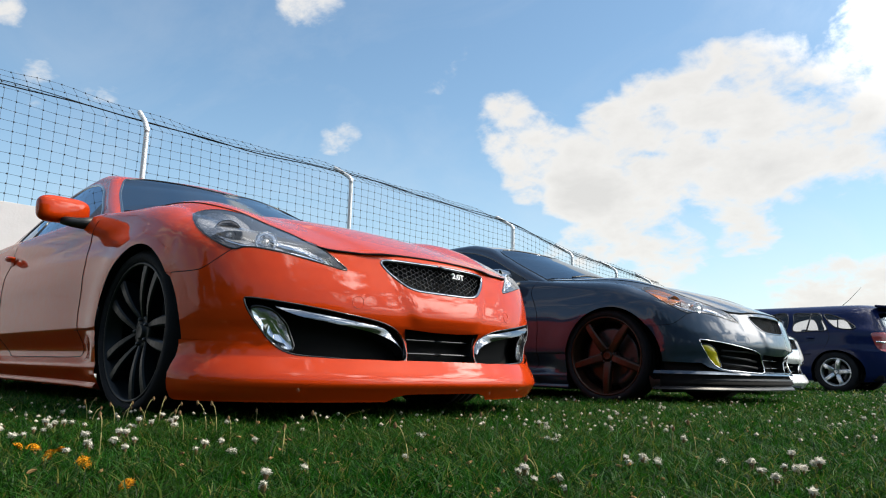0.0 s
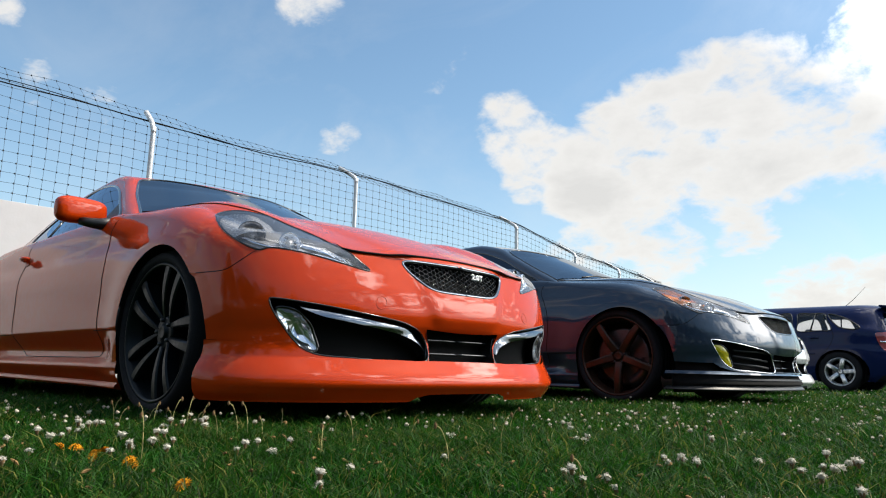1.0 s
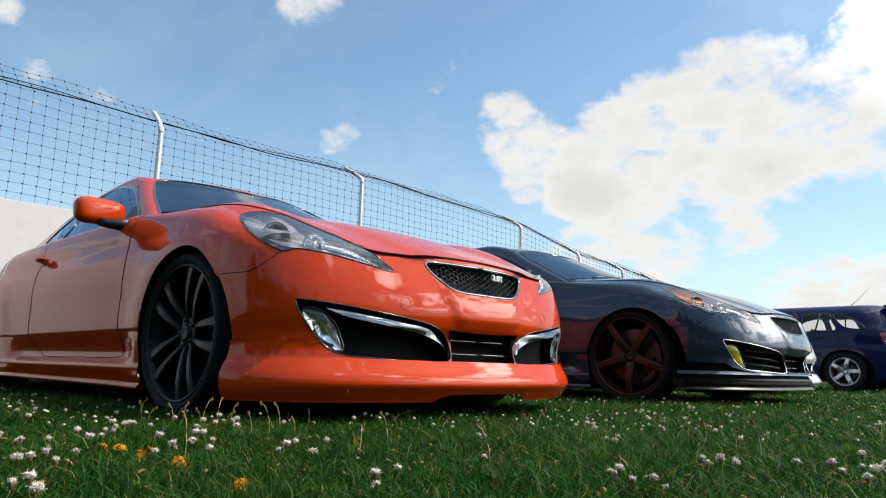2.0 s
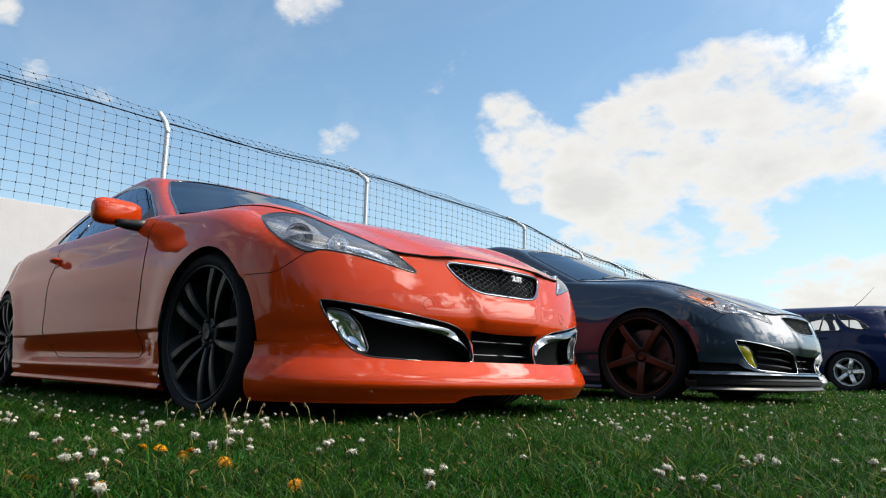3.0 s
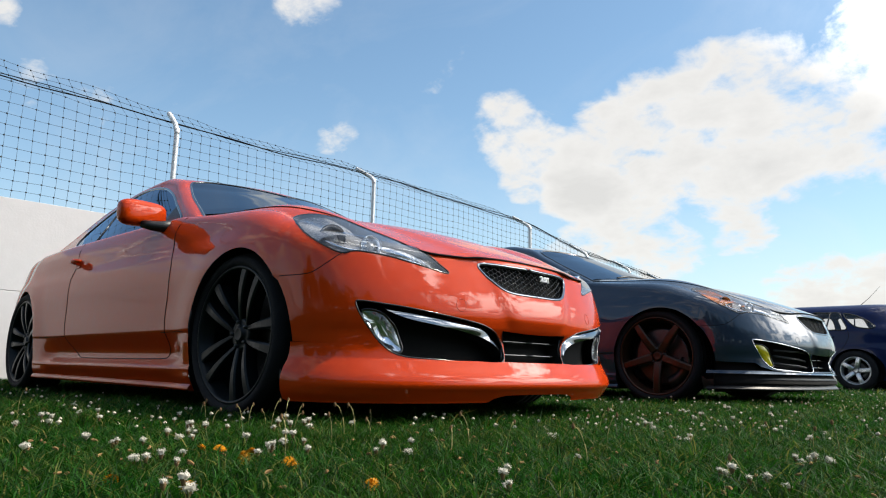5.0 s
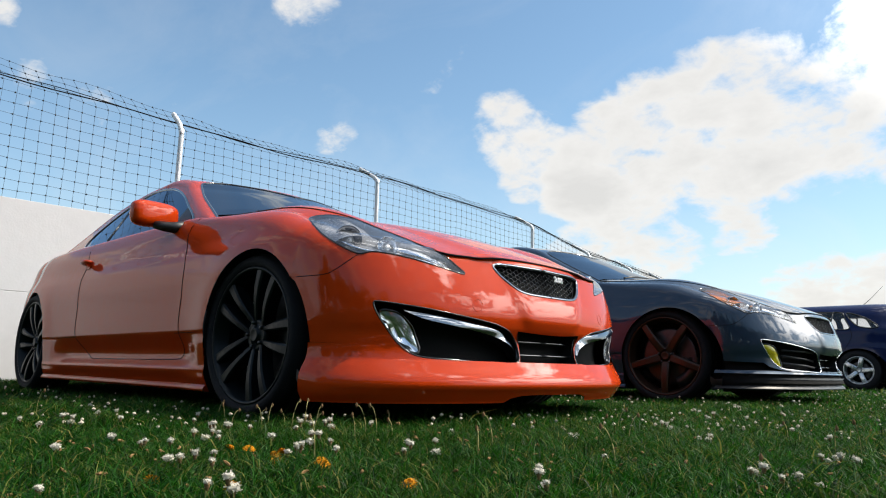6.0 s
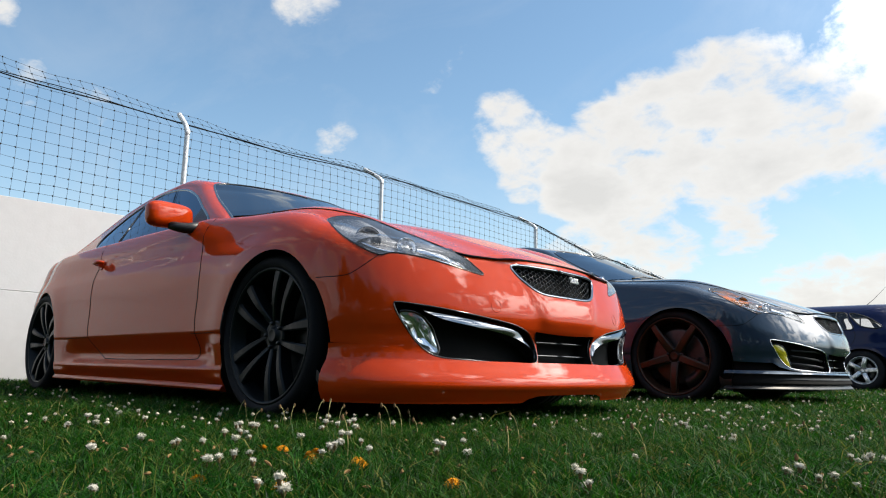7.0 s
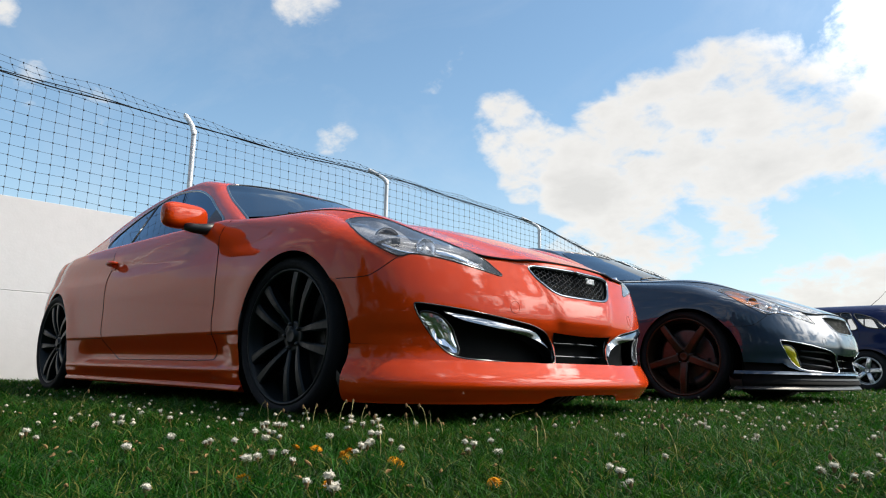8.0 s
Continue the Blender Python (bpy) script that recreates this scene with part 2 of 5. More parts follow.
def merge(*groups):
    vs, fs = [], []
    for v, f in groups:
        o = len(vs)
        vs += v
        fs += [tuple(i + o for i in q) for q in f]
    return vs, fs


def lathe(profile, segments=48, axis="y"):
    """A turned shape from (radius, along) pairs about the y or the z axis."""
    vs, fs, n = [], [], len(profile)
    for k in range(segments):
        g = 2 * math.pi * k / segments
        for r, a in profile:
            vs.append((r * math.cos(g), a, r * math.sin(g)) if axis == "y" else (r * math.cos(g), r * math.sin(g), a))
    for k in range(segments):
        q = (k + 1) % segments
        for i in range(n - 1):
            f = (k * n + i, k * n + i + 1, q * n + i + 1, q * n + i)
            fs.append(f if axis == "y" else f[::-1])
    return vs, fs


def box_bm(x0, x1, y0, y1, z0, z1, bevel=0.0, segments=2):
    bm = bmesh.new()
    bmesh.ops.create_cube(bm, size=1, matrix=Matrix.LocRotScale(((x0 + x1) / 2, (y0 + y1) / 2, (z0 + z1) / 2), None, (x1 - x0, y1 - y0, z1 - z0)))
    if bevel:
        bmesh.ops.bevel(bm, geom=bm.edges[:], offset=bevel, segments=segments, affect="EDGES", profile=0.5)
    return bm


def smooth_loop(pts, per=5, closed=True):
    """A rounded line through a few control points."""
    out, n = [], len(pts)
    for i in range(n if closed else n - 1):
        if closed:
            p0, p1, p2, p3 = (pts[(i + k) % n] for k in (-1, 0, 1, 2))
        else:
            p0, p1, p2, p3 = pts[max(0, i - 1)], pts[i], pts[i + 1], pts[min(n - 1, i + 2)]
        for k in range(per):
            t = k / per
            out.append(tuple(0.5 * (2 * b + (c - a) * t + (2 * a - 5 * b + 4 * c - d) * t * t + (3 * b - a - 3 * c + d) * t ** 3) for a, b, c, d in zip(p0, p1, p2, p3)))
    if not closed:
        out.append(tuple(pts[-1]))
    return out


def inside(p, poly):
    x, y = p
    hit = False
    j = len(poly) - 1
    for i in range(len(poly)):
        xi, yi = poly[i]
        xj, yj = poly[j]
        if (yi > y) != (yj > y) and x < (xj - xi) * (y - yi) / (yj - yi) + xi:
            hit = not hit
        j = i
    return hit


def cut_sheet(us, vs, top, loops, lines=()):
    """The flat pattern of a curved sheet, triangulated so that the loops are clean edges in it. Returns points and {loop name or '': triangles}."""
    pts = [Vector((u, v)) for u in us for v in vs if v <= top(u)]
    edges = []

    def finer(line, closed):
        out = []
        for i in range(len(line) if closed else len(line) - 1):
            a, b = line[i], line[(i + 1) % len(line)]
            n = max(1, math.ceil(math.hypot(b[0] - a[0], b[1] - a[1]) / 0.025))
            out += [(a[0] + (b[0] - a[0]) * k / n, a[1] + (b[1] - a[1]) * k / n) for k in range(n)]
        return out if closed else out + [line[-1]]
    loops = {k: finer(q, True) for k, q in loops.items()}
    lines = [finer(q, False) for q in lines]
    for loop in list(loops.values()):
        o = len(pts)
        pts += [Vector(p) for p in loop]
        edges += [(o + i, o + (i + 1) % len(loop)) for i in range(len(loop))]
    for line in lines:
        o = len(pts)
        pts += [Vector(p) for p in line]
        edges += [(o + i, o + i + 1) for i in range(len(line) - 1)]
    vo, _, fo, _, _, _ = geometry.delaunay_2d_cdt(pts, edges, [], 0, 1e-5)
    boxes = {k: (min(p[0] for p in q), max(p[0] for p in q), min(p[1] for p in q), max(p[1] for p in q)) for k, q in loops.items()}
    groups = {"": []}
    for f in fo:
        c = (vo[f[0]] + vo[f[1]] + vo[f[2]]) / 3
        if c.y > top(c.x) or c.y < vs[0] - 0.001 or min(vo[i].y for i in f) < vs[0] - 0.004 or max((vo[f[i]] - vo[f[i - 1]]).length for i in range(3)) > 0.2:
            continue
        name = ""
        for k, q in loops.items():
            b = boxes[k]
            if b[0] <= c.x <= b[1] and b[2] <= c.y <= b[3] and inside(c, q):
                name = k
                break
        groups.setdefault(name, []).append(tuple(f))
    return [tuple(p) for p in vo], groups


class Sheet:
    """A cut sheet laid on a curved surface fn, on the car's right side; mirrored for the left."""

    def __init__(self, fn, pts, groups, flip):
        self.fn, self.flip, self.groups, self.uv = fn, flip, groups, pts
        self.pos = [fn(*p) for p in pts]
        self.nor = [self.normal(*p) for p in pts]

    def normal(self, u, v, h=1.5e-3):
        a, b = Vector(self.fn(u + h, v)) - Vector(self.fn(u - h, v)), Vector(self.fn(u, v + h)) - Vector(self.fn(u, v - h))
        n = b.cross(a) if self.flip else a.cross(b)
        return n.normalized() if n.length > 1e-12 else Vector((0, 0, 1))

    def at(self, u, v, out=0.0):
        return Vector(self.fn(u, v)) + self.normal(u, v) * out

    def data(self, names, side=1, out=0.0, where=None):
        """side 1: right; -1: left (mirrored). out: metres proud of the surface."""
        idx, vs, ns, fs = {}, [], [], []
        for name in names:
            for f in self.groups.get(name, ()):
                if where and not where(*[sum(self.uv[i][k] for i in f) / 3 for k in (0, 1)]):
                    continue
                q = []
                for i in f:
                    if i not in idx:
                        idx[i] = len(vs)
                        p = Vector(self.pos[i]) + self.nor[i] * out
                        vs.append((p.x, p.y * side, p.z))
                        ns.append((self.nor[i].x, self.nor[i].y * side, self.nor[i].z))
                    q.append(idx[i])
                rev = self.flip != (side < 0)
                fs.append(tuple(q[::-1]) if rev else tuple(q))
        return vs, fs, ns

    def both(self, names, out=0.0, where=None):
        a, b = self.data(names, 1, out, where), self.data(names, -1, out, where)
        o = len(a[0])
        return a[0] + b[0], a[1] + [tuple(i + o for i in f) for f in b[1]], a[2] + b[2]

    def wall(self, loop, depth, side=1, out=0.0, closed=True):
        """The edge of an opening, turned inwards along the loop."""
        vs, fs, n = [], [], len(loop)
        for u, v in loop:
            for d in (out, -depth):
                p = self.at(u, v, d)
                vs.append((p.x, p.y * side, p.z))
        for i in range(n if closed else n - 1):
            j = (i + 1) % n
            fs.append((2 * i, 2 * j, 2 * j + 1, 2 * i + 1))
        return vs, fs

    def line(self, pts, radius, side=1, out=0.0, closed=False, sides=6):
        return tube_data([(p.x, p.y * side, p.z) for p in (self.at(u, v, out) for u, v in pts)], radius, sides, closed)


# ---- coupe body surfaces (metres; x forward from the front axle, y to the car's left, z up) ----
def curve(pts):
    """A smooth function through a few (a, b) pairs, held flat outside them."""
    xs, ys = [p[0] for p in pts], [p[1] for p in pts]
    n = len(xs)
    d = [(ys[i + 1] - ys[i]) / (xs[i + 1] - xs[i]) for i in range(n - 1)]
    m = [d[0]] + [0 if d[i - 1] * d[i] <= 0 else 2 * d[i - 1] * d[i] / (d[i - 1] + d[i]) for i in range(1, n - 1)] + [d[-1]]

    def f(x):
        if x <= xs[0]:
            return ys[0]
        if x >= xs[-1]:
            return ys[-1]
        i = 0
        while x > xs[i + 1]:
            i += 1
        h = xs[i + 1] - xs[i]
        t = (x - xs[i]) / h
        a = (1 + 2 * t) * (1 - t) ** 2 * ys[i] + t * (1 - t) ** 2 * h * m[i]
        return a + t * t * (3 - 2 * t) * ys[i + 1] + t * t * (t - 1) * h * m[i + 1]
    return f


NOSE_X, REAR_X, ARC = 0.30, -3.05, 0.75
U_SIDE = ARC * math.pi / 2
U_REAR = U_SIDE + NOSE_X - REAR_X
U_END = U_REAR + U_SIDE
CREST = curve([(-3.9, 0.93), (-3.5, 0.97), (-2.4, 1.0), (-0.8, 0.985), (-0.55, 0.955), (-0.3, 0.915), (0, 0.862), (0.25, 0.80), (0.5, 0.715), (0.72, 0.628), (0.85, 0.56)])
NOSE_LEN = curve([(0.09, 0.755), (0.143, 0.806), (0.150, 0.816), (0.156, 0.8155), (0.222, 0.781), (0.236, 0.774), (0.32, 0.762), (0.36, 0.780), (0.40, 0.787), (0.46, 0.777), (0.54, 0.748), (0.62, 0.716), (0.75, 0.69)])
HALF = curve([(-3.1, 0.852), (-2.95, 0.880), (-2.8, 0.898), (-2.3, 0.906), (-1.9, 0.905), (-0.7, 0.905), (-0.35, 0.915), (0.0, 0.925), (0.3, 0.915)])
SIDE_IN = curve([(0.09, 0.045), (0.13, 0.030), (0.183, 0.004), (0.192, 0.010), (0.225, 0.043), (0.24, 0.047), (0.33, 0.008), (0.342, 0.002), (0.4, 0.0), (0.55, 0.0), (0.66, 0.014), (0.74, 0.040), (0.80, 0.054), (0.845, 0.067), (0.95, 0.127)])
SIDE_IN_NOSE = curve([(0.09, 0.012), (0.13, -0.008), (0.155, -0.009), (0.2, 0.002), (0.235, 0.016), (0.275, 0.020), (0.3, 0.018), (0.4, 0.012), (0.5, 0.012), (0.62, 0.02), (0.74, 0.05), (0.9, 0.12)])
ROUND = curve([(0, 0.045), (0.45, 0.06), (0.9, 0.11), (1.4, 0.13), (1.75, 0.085), (1.95, 0.052), (2.2, 0.045), (4.0, 0.06), (5.8, 0.06)])
OVER = curve([(0, 0.04), (0.25, 0.10), (0.5, 0.30), (1.2, 0.34), (1.6, 0.20), (1.9, 0.06), (2.3, 0.02), (4.2, 0.20), (5.8, 0.25)])


def deck(x, y):
    """Height of the bonnet, the scuttle and the boot lid."""
    z = CREST(x) - 0.13 * y * y
    z += 0.068 * math.exp(-((abs(y) - 0.67) / 0.17) ** 2) * math.exp(-((x - 0.05) / 0.44) ** 2)
    edge = 0.36 - 0.05 * x
    z += 0.010 / (1 + math.exp((abs(y) - edge) / 0.018)) * min(1, max(0, (x + 0.7) / 0.5)) * (0 if x > 0.85 else 1)
    return z


def nose_block(u, z):
    """The raised middle of the nose between two ridges that run down from the grille's corners."""
    if z < 0.33 or z > 0.70:
        return 0.0
    ridge = 0.30 + 0.75 * (z - 0.44)
    k = min(1, (z - 0.33) / 0.06) * min(1, (0.70 - z) / 0.06)
    return k * 0.012 / (1 + math.exp((u - ridge) / 0.020))


def outline(u, z):
    """The plan outline at height z: a point and the way inwards."""
    k = min(1.0, max(0.0, (U_SIDE + 0.15 - u) / 0.3))
    k = k * k * (3 - 2 * k)
    if u <= U_SIDE or u >= U_REAR:
        front = u <= U_SIDE
        a = u / ARC if front else (U_END - u) / ARC
        c, s = math.cos(a), math.sin(a)
        w = HALF(NOSE_X if front else REAR_X) - (k * SIDE_IN_NOSE(z) + (1 - k) * SIDE_IN(z))
        length = (NOSE_LEN(z) - NOSE_X + nose_block(u, z)) if front else 0.74 - 0.8 * SIDE_IN(z)
        p = 2.3 if front else 2.15
        r = ((abs(c) / length) ** p + (abs(s) / w) ** p) ** (-1 / p)
        if front:
            return NOSE_X + r * c, -r * s, -c, s
        return REAR_X - r * c, -r * s, c, s
    x = NOSE_X - (u - U_SIDE)
    sink = SIDE_IN(z)
    if z < 0.34:
        # the waisted sill runs out towards both wheels
        fade = min(1.0, max(0.0, min(u - 1.84, 3.84 - u) / 0.24))
        fade = fade * fade * (3 - 2 * fade)
        sink = fade * sink + (1 - fade) * min(sink, 0.008 + 0.03 * max(0.0, 0.15 - z) / 0.06)
    w = HALF(x) - (k * SIDE_IN_NOSE(z) + (1 - k) * sink)
    # swollen wings round the wheels
    for cx in (0.0, -2.82):
        d = math.hypot(x - cx, (z - 0.31) * 1.0)
        w += 0.012 * math.exp(-((d - 0.36) / 0.11) ** 2) * (1 if z > 0.30 else max(0, (z - 0.2) / 0.1))
    return x, -w, 0.0, 1.0


def skin(u, v):
    """The right half of the coupe's painted body, from the sill (v = z) over the shoulder on to the deck."""
    r = ROUND(u)
    x, y, nx, ny = outline(u, 0.68)
    z0, f0 = 0.68, 0.3
    for _ in range(3):
        d = r * math.cos(f0)
        zt = deck(x + nx * d, y + ny * d)
        z0 = zt - r * (1 - math.sin(f0))
        xa, ya, nx, ny = outline(u, z0 - 0.012)
        xb, yb, nx, ny = outline(u, z0 + 0.012)
        f0 = math.atan(max(0.0, ((xb - xa) * nx + (yb - ya) * ny) / 0.024))
        x, y, nx, ny = outline(u, z0)
    if v <= z0:
        x, y, nx, ny = outline(u, v)
        return x, y, v
    # the shoulder's curve leaves the side without a kink
    f = f0 + (v - z0) / r
    if f < math.pi / 2:
        d, z = r * (math.cos(f0) - math.cos(f)), z0 + r * (math.sin(f) - math.sin(f0))
        return x + nx * d, y + ny * d, z
    d = r * math.cos(f0) + (f - math.pi / 2) * r
    x, y = x + nx * d, y + ny * d
    return x, y, deck(x, y)


def skin_top(u):
    r = ROUND(u)
    x, y, nx, ny = outline(u, 0.68)
    return deck(x + nx * r, y + ny * r) - r + r * math.pi / 2 + OVER(u)


ROOF = curve([(-3.7, 0.90), (-3.25, 0.985), (-2.9, 1.07), (-2.4, 1.255), (-1.95, 1.322), (-1.6, 1.328), (-1.28, 1.275), (-1.0, 1.165), (-0.75, 1.06), (-0.5, 0.955), (-0.2, 0.83)])
CAB_HALF = curve([(-3.6, 0.66), (-2.9, 0.74), (-2.2, 0.80), (-1.5, 0.825), (-0.4, 0.82)])


def cabin(x, w):
    """The right half of the glasshouse: up the side from the waist (w = height above it), round the rail, over to the middle."""
    def roof(y):
        return ROOF(x + 0.45 * y * y) - 0.05 * y * y * (1 if x < -1.2 else max(0, 1 - (x + 1.2) / 0.5))
    lean, r = 0.70, 0.05
    yb = CAB_HALF(x)
    zt = roof(yb - 0.1)
    for _ in range(5):
        edge = yb - lean * max(0.0, zt - 0.86)
        zt = roof(max(0.05, edge - r))
    tall = max(0.003, zt - 0.86)
    r = min(r, 0.6 * tall)
    side = tall - r
    if w <= side:
        return x, -(yb - lean * w), 0.86 + w
    f = (w - side) / r
    y1 = yb - lean * side
    if f < math.pi / 2:
        return x, -(y1 - r * (1 - math.cos(f)) - lean * r * math.sin(f) * 0.5), 0.86 + side + r * math.sin(f)
    y2 = y1 - r - lean * r * 0.5
    y = max(0.0, y2 - (f - math.pi / 2) * r)
    return x, -y, roof(y) + (0.86 + side + r - roof(y2)) * max(0.0, y / max(0.01, y2)) ** 8


# ---- estate car surface (x forward from the rear axle, y to its left, z up) ----
EST_HALF = curve([(0.16, 0.80), (0.24, 0.835), (0.45, 0.85), (0.62, 0.852), (0.70, 0.842), (0.88, 0.83), (1.00, 0.775), (1.13, 0.715), (1.215, 0.655), (1.265, 0.59), (1.30, 0.50), (1.32, 0.36), (1.333, 0.12), (1.336, 0.01)])
EST_TAIL = curve([(0.16, 0.72), (0.28, 0.80), (0.45, 0.82), (0.60, 0.80), (0.64, 0.77), (0.80, 0.765), (0.98, 0.70), (1.17, 0.61), (1.25, 0.55), (1.30, 0.47), (1.325, 0.34), (1.336, 0.02)])
EST_NOSE = curve([(0.16, 2.05), (0.35, 2.2), (0.6, 2.18), (0.75, 2.0), (0.86, 1.45), (0.95, 1.15), (1.1, 0.82), (1.22, 0.50), (1.29, 0.33), (1.336, 0.02)])
EST_FRONT = 1.2
E_SIDE = ARC * math.pi / 2


def estate_skin(u, v):
    """The left half of the estate: round the tail, along the side, round the nose; v is the height."""
    w = EST_HALF(v)
    if u <= E_SIDE:
        a, length, cx, sx = u / ARC, EST_TAIL(v), 0.0, -1
    elif u >= E_SIDE + EST_FRONT:
        a, length, cx, sx = (2 * E_SIDE + EST_FRONT - u) / ARC, EST_NOSE(v), EST_FRONT, 1
    else:
        return u - E_SIDE, w, v
    c, s = math.cos(a), math.sin(a)
    p = 3.0
    r = ((abs(c) / length) ** p + (abs(s) / w) ** p) ** (-1 / p)
    return cx + sx * r * c, r * s, v


def half(pts, per=5):
    """A loop that ends on the car's middle line at both ends."""
    return smooth_loop(pts, per, closed=False)


def disc(cu, cv, r, n=56):
    return [(cu + r * math.cos(2 * math.pi * k / n), cv + r * math.sin(2 * math.pi * k / n)) for k in range(n)]


def arch(cu, cv, r, low=0.05, n=30):
    """A wheel opening: a half circle on straight sides that lean in a little."""
    return [(cu + r * math.cos(math.pi * k / n), cv + r * math.sin(math.pi * k / n)) for k in range(n + 1)] + [(cu - r + 0.016, low), (cu + r - 0.016, low)]


LOOPS = {
    "arch_front": arch(U_SIDE + NOSE_X - 0.018, 0.298, 0.354),
    "arch_rear": arch(U_SIDE + NOSE_X + 2.82, 0.300, 0.352),
    "headlight": smooth_loop([(1.285, 0.85), (1.20, 0.77), (1.11, 0.69), (1.025, 0.628), (0.97, 0.600), (0.933, 0.611), (0.85, 0.599), (0.757, 0.577), (0.622, 0.551), (0.674, 0.591), (0.745, 0.648), (0.86, 0.77), (0.99, 0.875), (1.13, 0.94), (1.235, 0.915)]),
    "intake": smooth_loop([(0.912, 0.422), (0.90, 0.431), (0.837, 0.424), (0.749, 0.412), (0.643, 0.396), (0.537, 0.382), (0.433, 0.366), (0.343, 0.335), (0.299, 0.285), (0.312, 0.233), (0.50, 0.231), (0.665, 0.238), (0.787, 0.249), (0.85, 0.293), (0.89, 0.365)]),
    "grille": half([(0.0, 0.615), (0.165, 0.613), (0.36, 0.611), (0.455, 0.603), (0.425, 0.570), (0.37, 0.540), (0.30, 0.512), (0.22, 0.500), (0.08, 0.498), (0.0, 0.498)]),
    "centre": [(0.0, 0.345), (0.1, 0.3455), (0.2, 0.348), (0.31, 0.352), (0.29, 0.30), (0.285, 0.26), (0.29, 0.234), (0.15, 0.234), (0.0, 0.234)],
    "door": smooth_loop([(2.20, 0.99), (2.17, 0.80), (2.09, 0.65), (2.07, 0.52), (2.08, 0.40), (2.075, 0.30), (2.105, 0.236), (2.18, 0.222), (2.6, 0.220), (3.1, 0.220), (3.23, 0.228), (3.34, 0.285), (3.40, 0.37), (3.40, 0.53), (3.435, 0.67), (3.44, 0.757), (3.42, 0.99)]),
    "lip_cut": [(0, 0.03), (0.42, 0.03), (0.42, 0.088), (0.37, 0.108), (0.30, 0.118), (0.2, 0.120), (0, 0.120)],
    "lip": [(0, 0.04), (1.3, 0.04), (1.3, 0.29), (1.128, 0.29), (1.0, 0.285), (0.905, 0.283), (0.872, 0.259), (0.804, 0.240), (0.708, 0.2305), (0.2, 0.2305), (0, 0.2305)],
    "bumper": [(0, 0.04), (1.3, 0.04), (1.25, 0.521), (1.168, 0.521), (1.071, 0.523), (1.029, 0.541), (0.97, 0.60), (0.85, 0.62), (0.68, 0.60), (0.62, 0.62), (0.5, 0.66), (0.5, 1.3), (0, 1.3)],
    "sill": [(1.7, 0.04), (4.1, 0.04), (4.1, 0.3375), (3.4, 0.3375), (2.53, 0.3375), (2.14, 0.3375), (1.9, 0.3375), (1.7, 0.3375)],
}
FOG = smooth_loop([(0.895, 0.397), (0.861, 0.402), (0.825, 0.381), (0.797, 0.330), (0.777, 0.266), (0.815, 0.268), (0.856, 0.300), (0.886, 0.348)])
STRIP_TOP = smooth_loop([(0.845, 0.424), (0.79, 0.4165), (0.729, 0.406), (0.593, 0.384), (0.451, 0.361), (0.352, 0.330), (0.306, 0.290)], 6, False)
STRIP_LOW = smooth_loop([(0.825, 0.401), (0.775, 0.380), (0.718, 0.367), (0.585, 0.347), (0.452, 0.325), (0.362, 0.298), (0.318, 0.268)], 6, False)
SEAMS = (
    [(1.20, 0.521), (1.168, 0.521), (1.071, 0.523), (1.029, 0.541), (0.972, 0.598)],
    [(3.84, 0.3375), (3.40, 0.3375)], [(2.12, 0.3375), (1.86, 0.3375)],
)
CABIN_LOOPS = {
    "sail": [(-0.74, 0.014), (-0.86, 0.082), (-0.985, 0.145), (-0.975, 0.015)],
    "window": smooth_loop([(-2.41, 0.072), (-2.50, 0.17), (-2.32, 0.30), (-2.1, 0.372), (-1.87, 0.402), (-1.54, 0.362), (-1.28, 0.282), (-1.02, 0.162), (-0.74, 0.014), (-1.06, 0.015), (-1.475, 0.022), (-1.9, 0.028)]),
    "windscreen": [(-0.2, -0.03), (-0.5, 0.02), (-0.72, 0.118), (-0.948, 0.222), (-1.10, 0.302), (-1.22, 0.370), (-1.275, 0.42), (-1.285, 0.52), (-1.22, 0.66), (-1.15, 0.80), (-1.11, 0.95), (-1.10, 1.4), (-0.2, 1.4)],
    "rear_glass": [(-2.40, 0.50), (-2.7, 0.43), (-3.05, 0.30), (-3.13, 0.40), (-3.16, 1.4), (-2.45, 1.4)],
}
HOOD_LOOPS = {
    "hood": smooth_loop([(0.722, 0), (0.72, 0.15), (0.713, 0.29), (0.69, 0.40), (0.648, 0.522), (0.50, 0.555), (0.40, 0.605), (0.29, 0.645), (0.15, 0.70), (-0.1, 0.73), (-0.4, 0.735), (-0.565, 0.72), (-0.46, 0.4), (-0.39, 0)], 4, False),
    "scuttle": [(-0.37, 0.0), (-0.44, 0.4), (-0.55, 0.76), (-0.9, 0.78), (-0.9, 0.0)],
    "boot_lid": [(-2.6, 0.0), (-2.6, 0.72), (-3.4, 0.62), (-3.70, 0.48), (-3.78, 0.3), (-3.79, 0.0)],
}


def hood_sheet(x, y):
    return x, -y, deck(x, y) + (0.004 if x > -0.62 else 0.002)


def steps(a, b, d):
    n = max(1, round((b - a) / d))
    return [a + (b - a) * i / n for i in range(n + 1)]


BODY = Sheet(skin, *cut_sheet(steps(0, U_END, 0.0175), steps(0.09, 1.36, 0.0125), skin_top, LOOPS), True)
CABIN = Sheet(cabin, *cut_sheet(steps(-3.4, -0.24, 0.025), steps(0, 1.35, 0.0125), lambda x: 1.36, CABIN_LOOPS), False)
HOOD = Sheet(hood_sheet, *cut_sheet(steps(-3.8, 0.76, 0.03), steps(0, 0.8, 0.03), lambda x: 2.0, HOOD_LOOPS), True)
CACHE = {}


